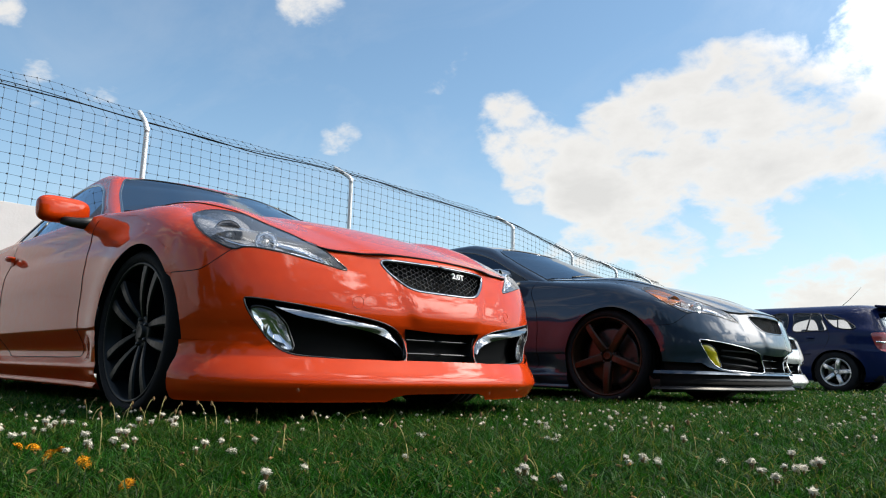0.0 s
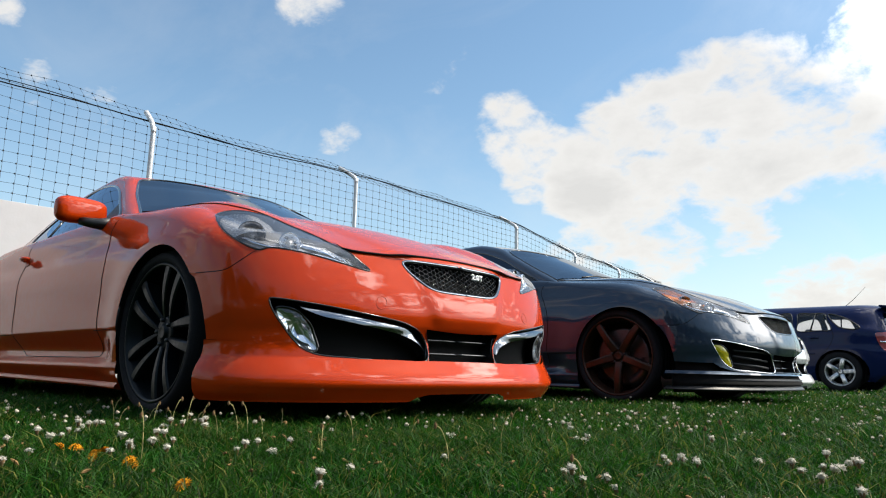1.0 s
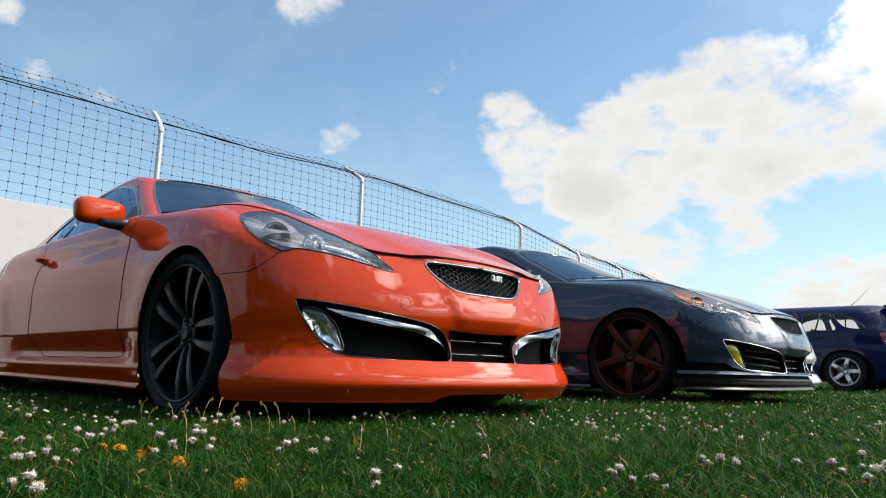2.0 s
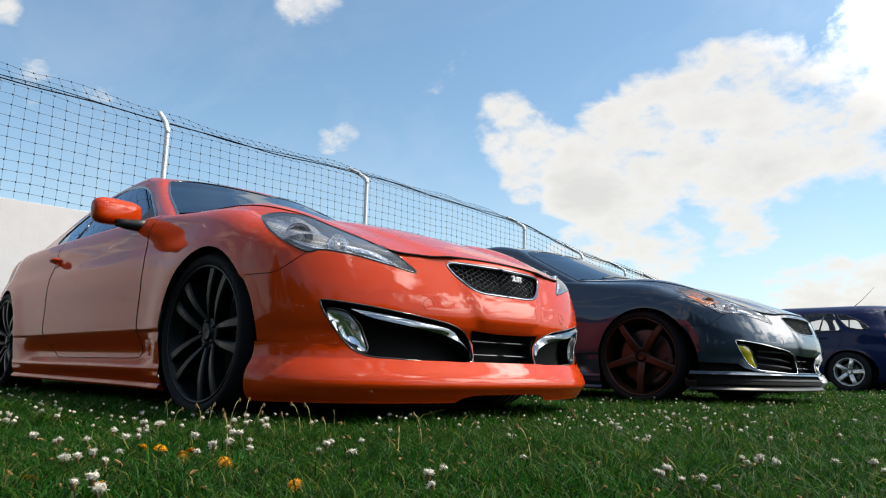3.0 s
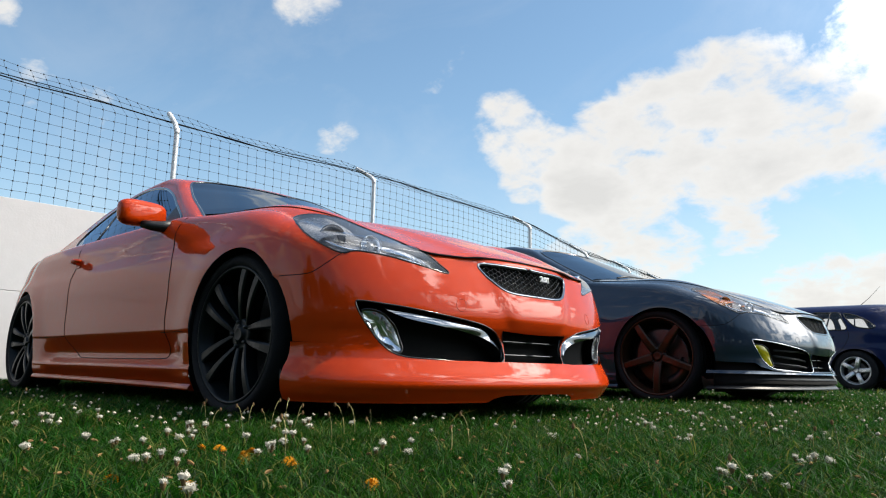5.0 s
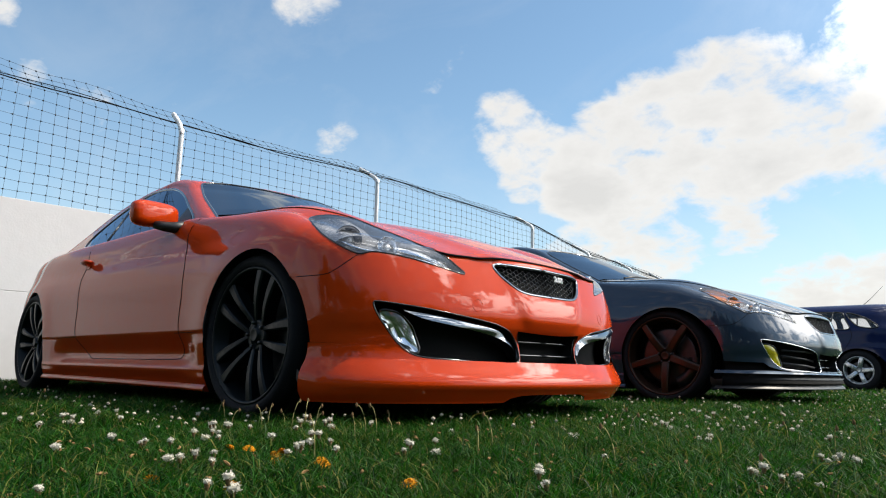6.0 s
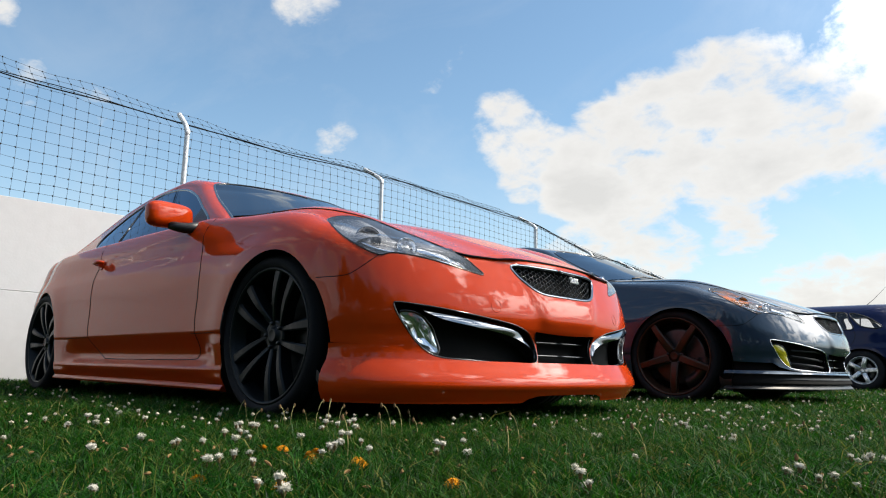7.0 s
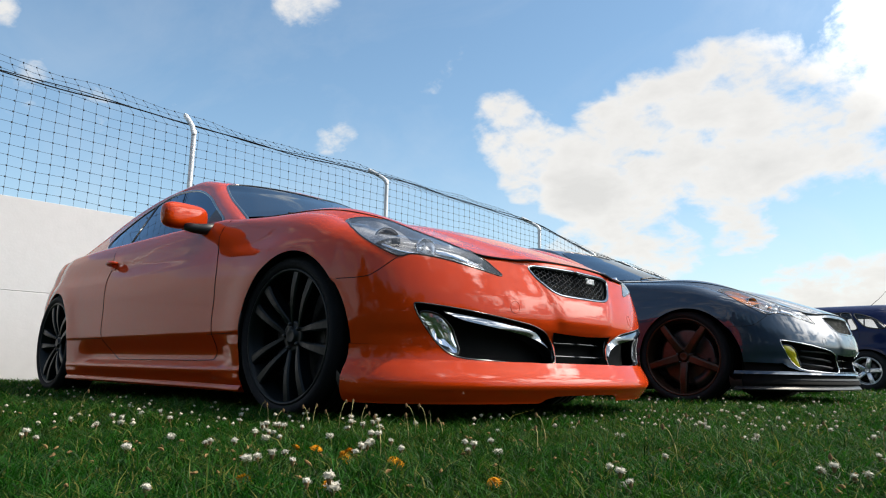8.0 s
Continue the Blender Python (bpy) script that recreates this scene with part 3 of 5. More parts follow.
def shared(key, make):
    """The same mesh for all cars of one shape."""
    if key not in CACHE:
        d = make()
        CACHE[key] = mesh_from(key, d[0], d[1], d[2] if len(d) > 2 else None, smooth=not key.startswith(("spoke", "fogback")))
    return CACHE[key]


def pad(sheet, loop, out, dome, side=1, rings=5):
    """A domed cushion filling a loop."""
    cu, cv = sum(p[0] for p in loop) / len(loop), sum(p[1] for p in loop) / len(loop)
    vs, fs, n = [], [], len(loop)
    for k in range(rings + 1):
        s = 1 - k / rings
        for u, v in loop:
            p = sheet.at(cu + (u - cu) * s, cv + (v - cv) * s, out + dome * (1 - s * s))
            vs.append((p.x, p.y * side, p.z))
    for k in range(rings):
        for i in range(n):
            j = (i + 1) % n
            fs.append((k * n + i, k * n + j, (k + 1) * n + j, (k + 1) * n + i))
    return vs, fs


def ribbon(sheet, top, low, out, bulge, side=1, across=5, slant=0.0):
    vs, fs, n = [], [], len(top)
    for (ua, va), (ub, vb) in zip(top, low):
        for k in range(across + 1):
            t = k / across
            p = sheet.at(ua + (ub - ua) * t, va + (vb - va) * t, out + slant * t + bulge * (1 - (2 * t - 1) ** 2))
            vs.append((p.x, p.y * side, p.z))
    for i in range(n - 1):
        for k in range(across):
            a = i * (across + 1) + k
            fs.append((a, a + 1, a + across + 2, a + across + 1))
    return vs, fs


def honeycomb(sheet, loop, size, out, bar, u0, u1, v0, v1):
    """A hexagonal mesh of thin bars laid on the surface inside a half loop and its mirror image."""
    groups, seen = [], set()
    du, dv = size * 1.5, size * math.sqrt(3) * 0.5
    rows = int((v1 - v0) / (dv)) + 1
    for side in (1, -1):
        for c in range(int((u1 - u0) / du) + 1):
            for r in range(rows):
                cu, cv = u0 + c * du, v0 + (r + 0.5 * (c % 2)) * dv
                pts = [(cu + size * math.cos(math.pi / 3 * k), cv + 0.5 * size * math.sin(math.pi / 3 * k)) for k in range(6)]
                for k in range(3):
                    a, b = pts[k], pts[k + 1]
                    if inside((abs(a[0]) + 0.001, a[1]), loop) and inside((abs(b[0]) + 0.001, b[1]), loop):
                        groups.append(sheet.line([a, b], bar, side, out, sides=4))
    return merge(*groups)


def spoke_data(r0, r1, ang0, ang1, w0, w1, y0, y1, depth):
    """One wheel spoke: a tapered, softly edged bar from the hub to the rim."""
    vs, fs = [], []
    n = 6
    for i in range(n + 1):
        t = i / n
        px, pz = (a + (b - a) * t for a, b in ((r0 * math.cos(ang0), r1 * math.cos(ang1)), (r0 * math.sin(ang0), r1 * math.sin(ang1))))
        r, g, w = math.hypot(px, pz), math.atan2(pz, px), w0 + (w1 - w0) * t
        y = y0 + (y1 - y0) * t - 0.012 * math.sin(math.pi * t)
        c, s = math.cos(g), math.sin(g)
        for a, b in ((-0.5, depth), (-0.5, 0.006), (-0.32, 0.0), (0.32, 0.0), (0.5, 0.006), (0.5, depth)):
            vs.append((r * c - a * w * s, y + b, r * s + a * w * c))
    for i in range(n):
        for k in range(6):
            q = (k + 1) % 6
            fs.append((i * 6 + k, (i + 1) * 6 + k, (i + 1) * 6 + q, i * 6 + q))
    return vs, fs


def wheel(parent, x, y, z, left, tyre_r, rim_r, style, mat, turn=0.0, steer=0.0):
    """A wheel with its outer face at y; hub, spokes, rim, tyre, nuts, brake disc."""
    e = new("wheel")
    e.parent = parent
    e.matrix_local = Matrix.Translation((x, y, z)) @ Matrix.Rotation(steer + (math.pi if left else 0), 4, "Z") @ Matrix.Rotation(turn, 4, "Y")
    w = 0.225
    wall = tyre_r - rim_r

    def tyre():
        prof = [(rim_r - 0.004, 0.012), (rim_r + 0.006, 0.002), (rim_r + wall * 0.3, -0.008), (rim_r + wall * 0.62, -0.006), (tyre_r - 0.014, 0.006), (tyre_r - 0.004, 0.02), (tyre_r, 0.035)]
        for k in range(3):
            a = 0.055 + k * 0.05
            prof += [(tyre_r, a), (tyre_r - 0.007, a + 0.002), (tyre_r - 0.007, a + 0.008), (tyre_r, a + 0.01)]
        prof += [(tyre_r, w - 0.03), (tyre_r - 0.006, w - 0.012), (rim_r + wall * 0.5, w), (rim_r, w - 0.01)]
        return lathe(prof, 72)
    link("tyre", shared("tyre%.3f_%.3f" % (tyre_r, rim_r), tyre), M["rubber"], e, "black low-profile tyre")
    key = style + "%.3f" % rim_r
    link("rim", shared("rim" + key, lambda: lathe([(rim_r - 0.03, 0.06), (rim_r - 0.014, 0.02), (rim_r - 0.010, 0.006), (rim_r - 0.004, 0.000), (rim_r + 0.003, 0.002), (rim_r + 0.004, 0.010), (rim_r - 0.008, 0.03), (rim_r - 0.02, 0.11), (rim_r - 0.02, 0.19), (rim_r, 0.21)], 64)), mat, e)
    link("hub", shared("hub" + key, lambda: lathe([(0.0, 0.026), (0.020, 0.026), (0.025, 0.024), (0.029, 0.028), (0.032, 0.036), (0.050, 0.038), (0.058, 0.036), (0.064, 0.044), (0.062, 0.09), (0.0, 0.09)], 40)), mat, e)
    for i in range(5):
        g = 2 * math.pi * i / 5 + math.pi / 2
        if style == "twin":
            for s in (-1, 1):
                me = shared("spoke%s%d" % (key, s), lambda: spoke_data(0.05, rim_r - 0.008, s * 0.50, s * 0.20, 0.017, 0.046, 0.036, 0.008, 0.055))
                o = link("spoke", me, mat, e)
                o.matrix_local = Matrix.Rotation(-g, 4, "Y")
        else:
            me = shared("spoke" + key, lambda: spoke_data(0.04, rim_r - 0.008, 0, 0, 0.058, 0.046 if style == "five" else 0.06, 0.028, 0.010, 0.04))
            o = link("spoke", me, mat, e)
            o.matrix_local = Matrix.Rotation(-g, 4, "Y")
        o = link("wheel_nut", shared("nut", lambda: lathe([(0, 0.024), (0.006, 0.024), (0.008, 0.028), (0.008, 0.045)], 6)), M["steel"], e)
        o.matrix_local = Matrix.Translation((0.049 * math.cos(g + 0.63), 0, 0.049 * math.sin(g + 0.63)))
    link("brake_disc", shared("disc%.2f" % rim_r, lambda: lathe([(0.06, 0.10), (rim_r - 0.085, 0.10), (rim_r - 0.07, 0.102), (rim_r - 0.07, 0.125), (0.06, 0.125)], 48)), M["steel"], e, "grey steel brake disc")

    def caliper():
        vs, fs = [], []
        for i in range(9):
            g = radians(-35 + 70 * i / 8)
            for r, a in ((rim_r - 0.115, 0.08), (rim_r - 0.115, 0.145), (rim_r - 0.045, 0.145), (rim_r - 0.038, 0.11), (rim_r - 0.045, 0.08)):
                vs.append((r * math.cos(g), a, r * math.sin(g)))
        for i in range(8):
            for k in range(5):
                q = (k + 1) % 5
                fs.append((i * 5 + k, i * 5 + q, i * 5 + 5 + q, i * 5 + 5 + k))
        return vs, fs
    link("brake_caliper", shared("caliper%.2f" % rim_r, caliper), M["steel"], e)
    # Black disc added behind the brake, standing in for the shade inside the wheel.
    link("inner_drum", shared("shade_disc%.2f" % rim_r, lambda: lathe([(0.0, 0.15), (rim_r - 0.02, 0.15), (rim_r - 0.02, 0.20), (0, 0.20)], 32)), M["void"], e)
    return e


def screen_area(x, w):
    """The part of the windscreen's sheet that stands clear of the scuttle and the wings."""
    p = cabin(x, w)
    return x < -0.40 and p[2] > deck(p[0], p[1]) + 0.006


def mirror_housing(side):
    """A door mirror's shell: a rounded wedge, flat at the back."""
    bm = bmesh.new()
    bmesh.ops.create_uvsphere(bm, u_segments=28, v_segments=16, radius=1)
    for v in bm.verts:
        x, y, z = v.co
        f = lambda a, p: math.copysign(abs(a) ** p, a)
        x, y, z = f(x, 0.70), f(y, 0.55), f(z, 0.55)
        taper = 1 - 0.16 * (y + 1) / 2
        v.co = (0.060 * x if x > 0 else 0.035 * x, 0.124 * y, 0.068 * z * taper)
        v.co.x += -0.16 * v.co.y
    return bm


def coupe(m, paint, wheel_mat, style, label, look_of="stock"):
    """A two-door sports coupe with its panels, lamps, grille, glass and wheels."""
    car = thing("sports_coupe", m, label, "car", "parked cars")
    B, C, Hd = BODY, CABIN, HOOD
    dark = M["void"]
    bumper = link("front_bumper", shared("bumper", lambda: B.both(["bumper"])), paint, car)
    # Amber look: lip set back and blackened, the gap's shade put into its colour.
    lip = link("front_lip", shared("lip", lambda: B.both(["lip"], 0.010)), paint, car) if look_of != "amber" else link("front_lip", shared("lip_in", lambda: B.both(["lip"], -0.030)), M["void"], car, "recessed lower lip, blackened for the shaded gap above the splitter")
    link("lip_underside", shared("lip_under", lambda: merge(*[ribbon(B, [(u, 0.092) for u in steps(0, 1.2, 0.03)], [(u, 0.20) for u in steps(0, 1.2, 0.03)], -0.05, 0.0, s, 2) for s in (1, -1)])), M["black"], lip)
    hood = link("hood", shared("hood", lambda: Hd.both(["hood"])), paint, car)
    link("hood_edge", shared("hood_edge", lambda: merge(*[Hd.line(HOOD_LOOPS["hood"], 0.0032, s, -0.004, sides=6) for s in (1, -1)])), M["void"], hood)
    link("scuttle_panel", shared("scuttle", lambda: Hd.both(["scuttle"])), M["black"], car)
    link("boot_lid", shared("boot_lid", lambda: Hd.both(["boot_lid"])), paint, car)
    for s in (1, -1):
        tag = "r" if s > 0 else "l"
        link("front_fender", shared("fender" + tag, lambda: B.data([""], s, 0, lambda u, v: u < 2.8)), paint, car)
        link("rear_quarter", shared("quarter" + tag, lambda: B.data([""], s, 0, lambda u, v: u >= 2.8)), paint, car)
        link("side_skirt", shared("sill" + tag, lambda: B.data(["sill"], s)), paint, car)
        link("skirt_lip", shared("skirtlip" + tag, lambda: ribbon(B, [(u, 0.122) for u in steps(1.80, 3.94, 0.05)], [(u, 0.096) for u in steps(1.80, 3.94, 0.05)], 0.006, 0.020, s)), paint, car)
        door = link("door", shared("door" + tag, lambda: B.data(["door"], s)), paint, car)
        link("door_gap", shared("doorgap" + tag, lambda: B.line(LOOPS["door"], 0.0022, s, 0.0002, True)), dark, door)
        for k, seam in enumerate(SEAMS):
            link("panel_gap", shared("seam%d%s" % (k, tag), lambda: B.line(smooth_loop(seam, 6, False), 0.0018, s, -0.0008)), dark, car)
        # door handle: a grip bar over a dished cup
        link("handle", shared("handle" + tag, lambda: merge(
            tube_data([(-1.985, -0.868 * s, 0.775), (-1.965, -0.893 * s, 0.778), (-1.92, -0.902 * s, 0.779), (-1.87, -0.900 * s, 0.777), (-1.845, -0.880 * s, 0.773)], lambda t: 0.013 - 0.004 * abs(2 * t - 1), 10),
            lathe_at((-1.93, -0.868 * s, 0.765), 0.030, 0.008, s))), paint, door)
        # mirror
        arm = part("mirror", mirror_housing(s), paint, car, "mirror shell in body colour")
        arm.matrix_local = Matrix.Translation((-0.94, -0.918 * s, 0.923)) @ Matrix.Rotation(radians(3) * s, 4, "X") @ Matrix.Diagonal((1, s, 1, 1))
        bm = box_bm(-0.006, 0.006, -0.085, 0.085, -0.045, 0.045, 0.005, 2)
        g = part("mirror_glass", bm, M["chrome"], arm)
        g.matrix_local = Matrix.Translation((-0.026, 0, 0)) @ Matrix.Rotation(radians(9), 4, "Z")
        link("mirror_foot", shared("mfoot" + tag, lambda: tube_data([(-0.90, -0.93 * s, 0.868), (-0.875, -0.89 * s, 0.860), (-0.855, -0.85 * s, 0.858), (-0.84, -0.79 * s, 0.868)], lambda t: 0.020 + 0.012 * t, 14)), M["black"], car)
        # glass
        win = link("side_window", shared("window" + tag, lambda: C.data(["window"], s, 0.001)), M["glass"], car, "tinted side window")
        link("sail_panel", shared("sail" + tag, lambda: C.data(["sail"], s, 0.003)), M["black"], win)
        link("window_trim", shared("wtrim" + tag, lambda: C.line(CABIN_LOOPS["window"], 0.008, s, 0.0, True)), M["gloss_black"], win)
        link("window_divider", shared("wdiv" + tag, lambda: C.line([(-1.92, 0.03), (-2.02, 0.18), (-2.13, 0.36)], 0.006, s, 0.002)), M["gloss_black"], win)
        # headlight: clear cover over a bright housing with two bowls
        lamp = link("headlight", shared("lens" + tag, lambda: B.data(["headlight"], s, 0.001)), M["lens"], car, "clear headlight cover")
        link("housing", shared("hlback" + tag, lambda: B.data(["headlight"], s, -0.040)), M["lamp_dark"], lamp, "dark lamp housing")
        link("surround", shared("hlwall" + tag, lambda: B.wall(LOOPS["headlight"], 0.042, s)), M["lamp_dark"], lamp)
        link("seal", shared("hlseal" + tag, lambda: B.line(LOOPS["headlight"], 0.0035, s, -0.001, True)), M["gloss_black"], lamp)
        for k, (u, v, r) in enumerate(((1.055, 0.748, 0.046), (0.915, 0.690, 0.036))):
            bowl = link("reflector", shared("bowl%d%s" % (k, tag), lambda: aimed(lathe([(0.0, -0.030), (r * 0.45, -0.026), (r * 0.8, -0.012), (r, 0.006), (r * 1.06, 0.008), (r * 1.10, 0.002), (r * 1.1, -0.035)], 36, "z"), B.at(u, v, -0.026), s)), M["chrome"] if k else M["dark_chrome"], lamp)
            link("projector", shared("proj%d%s" % (k, tag), lambda: aimed(lathe([(0.0, 0.008), (r * 0.22, 0.005), (r * 0.40, -0.004), (r * 0.46, -0.016), (r * 0.52, -0.016), (r * 0.54, -0.026)], 28, "z"), B.at(u, v, -0.026), s)), M["silver"], bowl)
        for k in range(4):
            top = smooth_loop([(0.97 - 0.05 * k, 0.795 - 0.036 * k), (0.86 - 0.04 * k, 0.70 - 0.024 * k), (0.74 - 0.022 * k, 0.612 - 0.009 * k)], 5, False)
            low = [(u + 0.014, v - 0.016) for u, v in top]
            link("lamp_fin", shared("lfin%d%s" % (k, tag), lambda: ribbon(B, top, low, -0.034, 0.012, s, 3)), M["silver"] if k % 2 else M["chrome"], lamp)
        link("light_bar", shared("lbar" + tag, lambda: B.line(smooth_loop([(1.17, 0.775), (1.0, 0.650), (0.90, 0.622), (0.80, 0.603), (0.70, 0.577)], 6, False), 0.010, s, -0.026)), M["chrome"], lamp)
        turn = ribbon(B, smooth_loop([(1.268, 0.855), (1.17, 0.755), (1.06, 0.66)], 5, False), smooth_loop([(1.185, 0.92), (1.07, 0.85), (0.99, 0.755)], 5, False), -0.012, 0.006, s)
        link("turn_signal", shared("turn" + tag, lambda: turn), M["amber"] if look_of == "amber" else M["lamp"], lamp, "amber turn signal" if look_of == "amber" else "clear turn signal")
        # corner intake with fog lamp and bright strip
        intake = link("corner_intake", shared("intake" + tag, lambda: B.data(["intake"], s, -0.07)), dark, car, "black corner intake")
        link("intake_wall", shared("intakewall" + tag, lambda: B.wall(LOOPS["intake"], 0.075, s)), M["gloss_black"], intake)
        link("intake_rim", shared("intakerim" + tag, lambda: B.line(LOOPS["intake"], 0.0035, s, -0.002, True)), M["chrome"] if look_of == "amber" else M["gloss_black"], intake)
        fog = link("fog_lamp", shared("fog" + tag, lambda: pad(B, FOG, -0.022, 0.012, s)), M["yellow"] if look_of == "amber" else M["lens"], intake, "yellow fog lamp" if look_of == "amber" else "clear fog lamp")
        link("fog_reflector", shared("fogback" + tag, lambda: pad(B, FOG, -0.026, -0.022, s, 3)), M["chrome"], fog)
        link("fog_bezel", shared("fogbez" + tag, lambda: B.line(FOG, 0.006, s, -0.022, True)), M["gloss_black"], fog)
        if look_of == "amber":
            for v in (0.275, 0.315, 0.35):
                link("intake_slat", shared("slat%.3f%s" % (v, tag), lambda: B.line([(0.34, v - 0.01), (0.5, v), (0.76, v + 0.01)], 0.008, s, -0.03)), M["black"], intake)
        else:
            link("chrome_strip", shared("strip" + tag, lambda: ribbon(B, STRIP_TOP, STRIP_LOW, -0.020, 0.003, s, 6, 0.022)), M["dark_chrome"], intake, "smoked chrome strip")
            link("strip_return", shared("stripback" + tag, lambda: ribbon(B, STRIP_LOW, [(u - 0.002, v - 0.012) for u, v in STRIP_LOW], 0.002, 0.0, s, 3, -0.045)), M["gloss_black"], intake)
            link("intake_pillar", shared("pillar" + tag, lambda: B.line([(0.326, 0.354), (0.304, 0.325), (0.292, 0.29), (0.295, 0.26), (0.301, 0.236)], 0.0065, s, -0.012)), M["gloss_black"], intake)
        link("tow_cover", shared("tow" + tag, lambda: B.line(disc(0.56, 0.436, 0.023, 28), 0.0013, s, -0.0002, True)), paint, bumper)
        part("splash_guard", box_bm(-0.40, -0.36, *((-0.875, -0.5) if s > 0 else (0.5, 0.875)), 0.085, 0.34, 0.008, 1), M["black"], car)
        # wheel housings
        for cx in (0.015, -2.82):
            def liner():
                vs, fs = [], []
                for i in range(25):
                    g = radians(-48 + 276 * i / 24)
                    px, pz = cx + 0.362 * math.cos(g), 0.30 + 0.362 * math.sin(g)
                    if math.sin(g) < 0:
                        px, pz = cx + math.copysign(0.358, math.cos(g)), 0.30 + 0.28 * math.sin(g)
                    rim_y = -outline(U_SIDE + NOSE_X - px, max(0.09, pz))[1] - 0.012
                    for yy in (0.55, rim_y):
                        vs.append((px, -yy * s, pz))
                for i in range(24):
                    fs.append((2 * i, 2 * i + 1, 2 * i + 3, 2 * i + 2))
                o = len(vs)
                vs.append((cx, -0.55 * s, 0.30))
                for i in range(24):
                    fs.append((o, 2 * i, 2 * i + 2))
                return vs, fs
            link("wheel_housing", shared("liner%.2f%s" % (cx, tag), liner), dark, car)
        for cx, ang in ((-0.032, 0.30), (-2.82, 1.0)):
            wheel(car, cx, -0.887 * s, 0.322, s < 0, 0.324, 0.266, style, wheel_mat, ang + (0.35 if style == "five" else 0.06), radians(2.0) if cx > -1 else 0.0)
    # grille: mesh, frame and badge
    gr = link("grille", shared("grille", lambda: B.both(["grille"], -0.045)), dark, car, "black honeycomb grille")
    link("grille_wall", shared("grillewall", lambda: merge(*[B.wall(LOOPS["grille"], 0.045, s, closed=False) for s in (1, -1)])), M["gloss_black"], gr)
    link("grille_mesh", shared("grillemesh", lambda: honeycomb(B, LOOPS["grille"], 0.0215, -0.016, 0.0022, -0.03225, 0.48, 0.49, 0.63)), M["gloss_black"], gr)
    link("grille_frame", shared("grilleframe", lambda: merge(*[B.line([p for p in LOOPS["grille"]][1 if s < 0 else 0:], 0.0078, s, -0.005, sides=8) for s in (1, -1)])), M["dark_chrome"], gr, "smoked chrome frame")
    if look_of == "stock":
        badge_text(gr, "2.0T", B.at(0.16, 0.578, 0.008))
    low = link("lower_intake", shared("centre", lambda: B.both(["centre"], -0.07)), dark, car, "black lower intake")
    link("lower_intake_wall", shared("centrewall", lambda: merge(*[B.wall(LOOPS["centre"], 0.072, s, closed=False) for s in (1, -1)])), M["black"], low)
    for v in (0.315, 0.268):
        link("intake_slat", shared("cslat%.3f" % v, lambda: merge(*[B.line([(u, v) for u in steps(0, 0.30, 0.05)], 0.006, s, -0.03) for s in (1, -1)])), M["gloss_black"], low)
    roof = link("roof", shared("roof", lambda: C.both([""], 0.0, lambda x, w: x < -0.52)), paint, car)
    scr = link("windscreen", shared("windscreen", lambda: C.both(["windscreen"], 0.001, screen_area)), M["screen"], car, "tinted windscreen")
    link("screen_trim", shared("screentrim", lambda: merge(*[C.line(smooth_loop(CABIN_LOOPS["windscreen"][1:11], 4, False), 0.007, s, 0.0) for s in (1, -1)])), M["gloss_black"], scr)
    wiper = [(-0.47, -0.62, 0.925), (-0.52, -0.35, 0.968), (-0.53, 0.05, 0.985), (-0.52, 0.2, 0.983)]
    link("wiper", shared("wiper", lambda: tube_data(wiper, 0.007, 6)), M["black"], scr)
    link("rear_window", shared("rearglass", lambda: C.both(["rear_glass"], 0.001)), M["glass"], car, "tinted rear window")
    # inside and underneath
    part("floor_pan", box_bm(-3.5, 0.55, -0.78, 0.78, 0.15, 0.22, 0.02), dark, car)
    part("bulkhead", box_bm(-0.45, -0.38, -0.75, 0.75, 0.2, 0.80, 0.02), dark, car)
    part("dashboard", box_bm(-0.98, -0.62, -0.70, 0.70, 0.62, 0.925, 0.05, 3), M["trim"], car)
    for s in (1, -1):
        seat = part("seat", box_bm(-1.75, -1.25, -0.62 * s if s > 0 else 0.14, -0.14 if s > 0 else 0.62, 0.3, 0.5, 0.06, 3), M["trim"], car)
        back = part("backrest", box_bm(-0.07, 0.07, -0.24, 0.24, 0, 0.52, 0.05, 3), M["trim"], seat)
        back.matrix_local = pose(-1.72, -0.38 * s, 0.45, 0, -18, 0)
        head = part("headrest", box_bm(-0.05, 0.05, -0.13, 0.13, 0.55, 0.72, 0.04, 3), M["trim"], seat)
        head.matrix_local = back.matrix_local.copy()
    for s in (1, -1):
        link("inner_lining", shared("lining%d" % s, lambda: B.data(["", "door"], s, -0.03, lambda u, v: 1.75 < u < 4.6 and v > 0.45)), M["trim"], car)
    ring = [(0.18 * math.cos(2 * math.pi * k / 24), 0.18 * math.sin(2 * math.pi * k / 24), 0) for k in range(24)]
    st = link("steering_wheel", shared("steering", lambda: merge(tube_data(ring, 0.015, 8, True), tube_data([(-0.17, 0, 0), (0, 0, -0.02), (0.17, 0, 0)], 0.018, 8))), M["trim"], car)
    st.matrix_local = pose(-1.08, 0.37, 0.80, 0, -65, 0)
    if look_of == "amber":
        # painted ledge under the bumper and a splitter blade below it
        us = steps(0, 1.16, 0.03)
        link("lip_ledge", shared("lip_ledge", lambda: merge(*[ribbon(B, [(u, 0.234) for u in us], [(u, 0.214) for u in us], -0.006, 0.0, s, 3, 0.004) for s in (1, -1)])), paint, car)
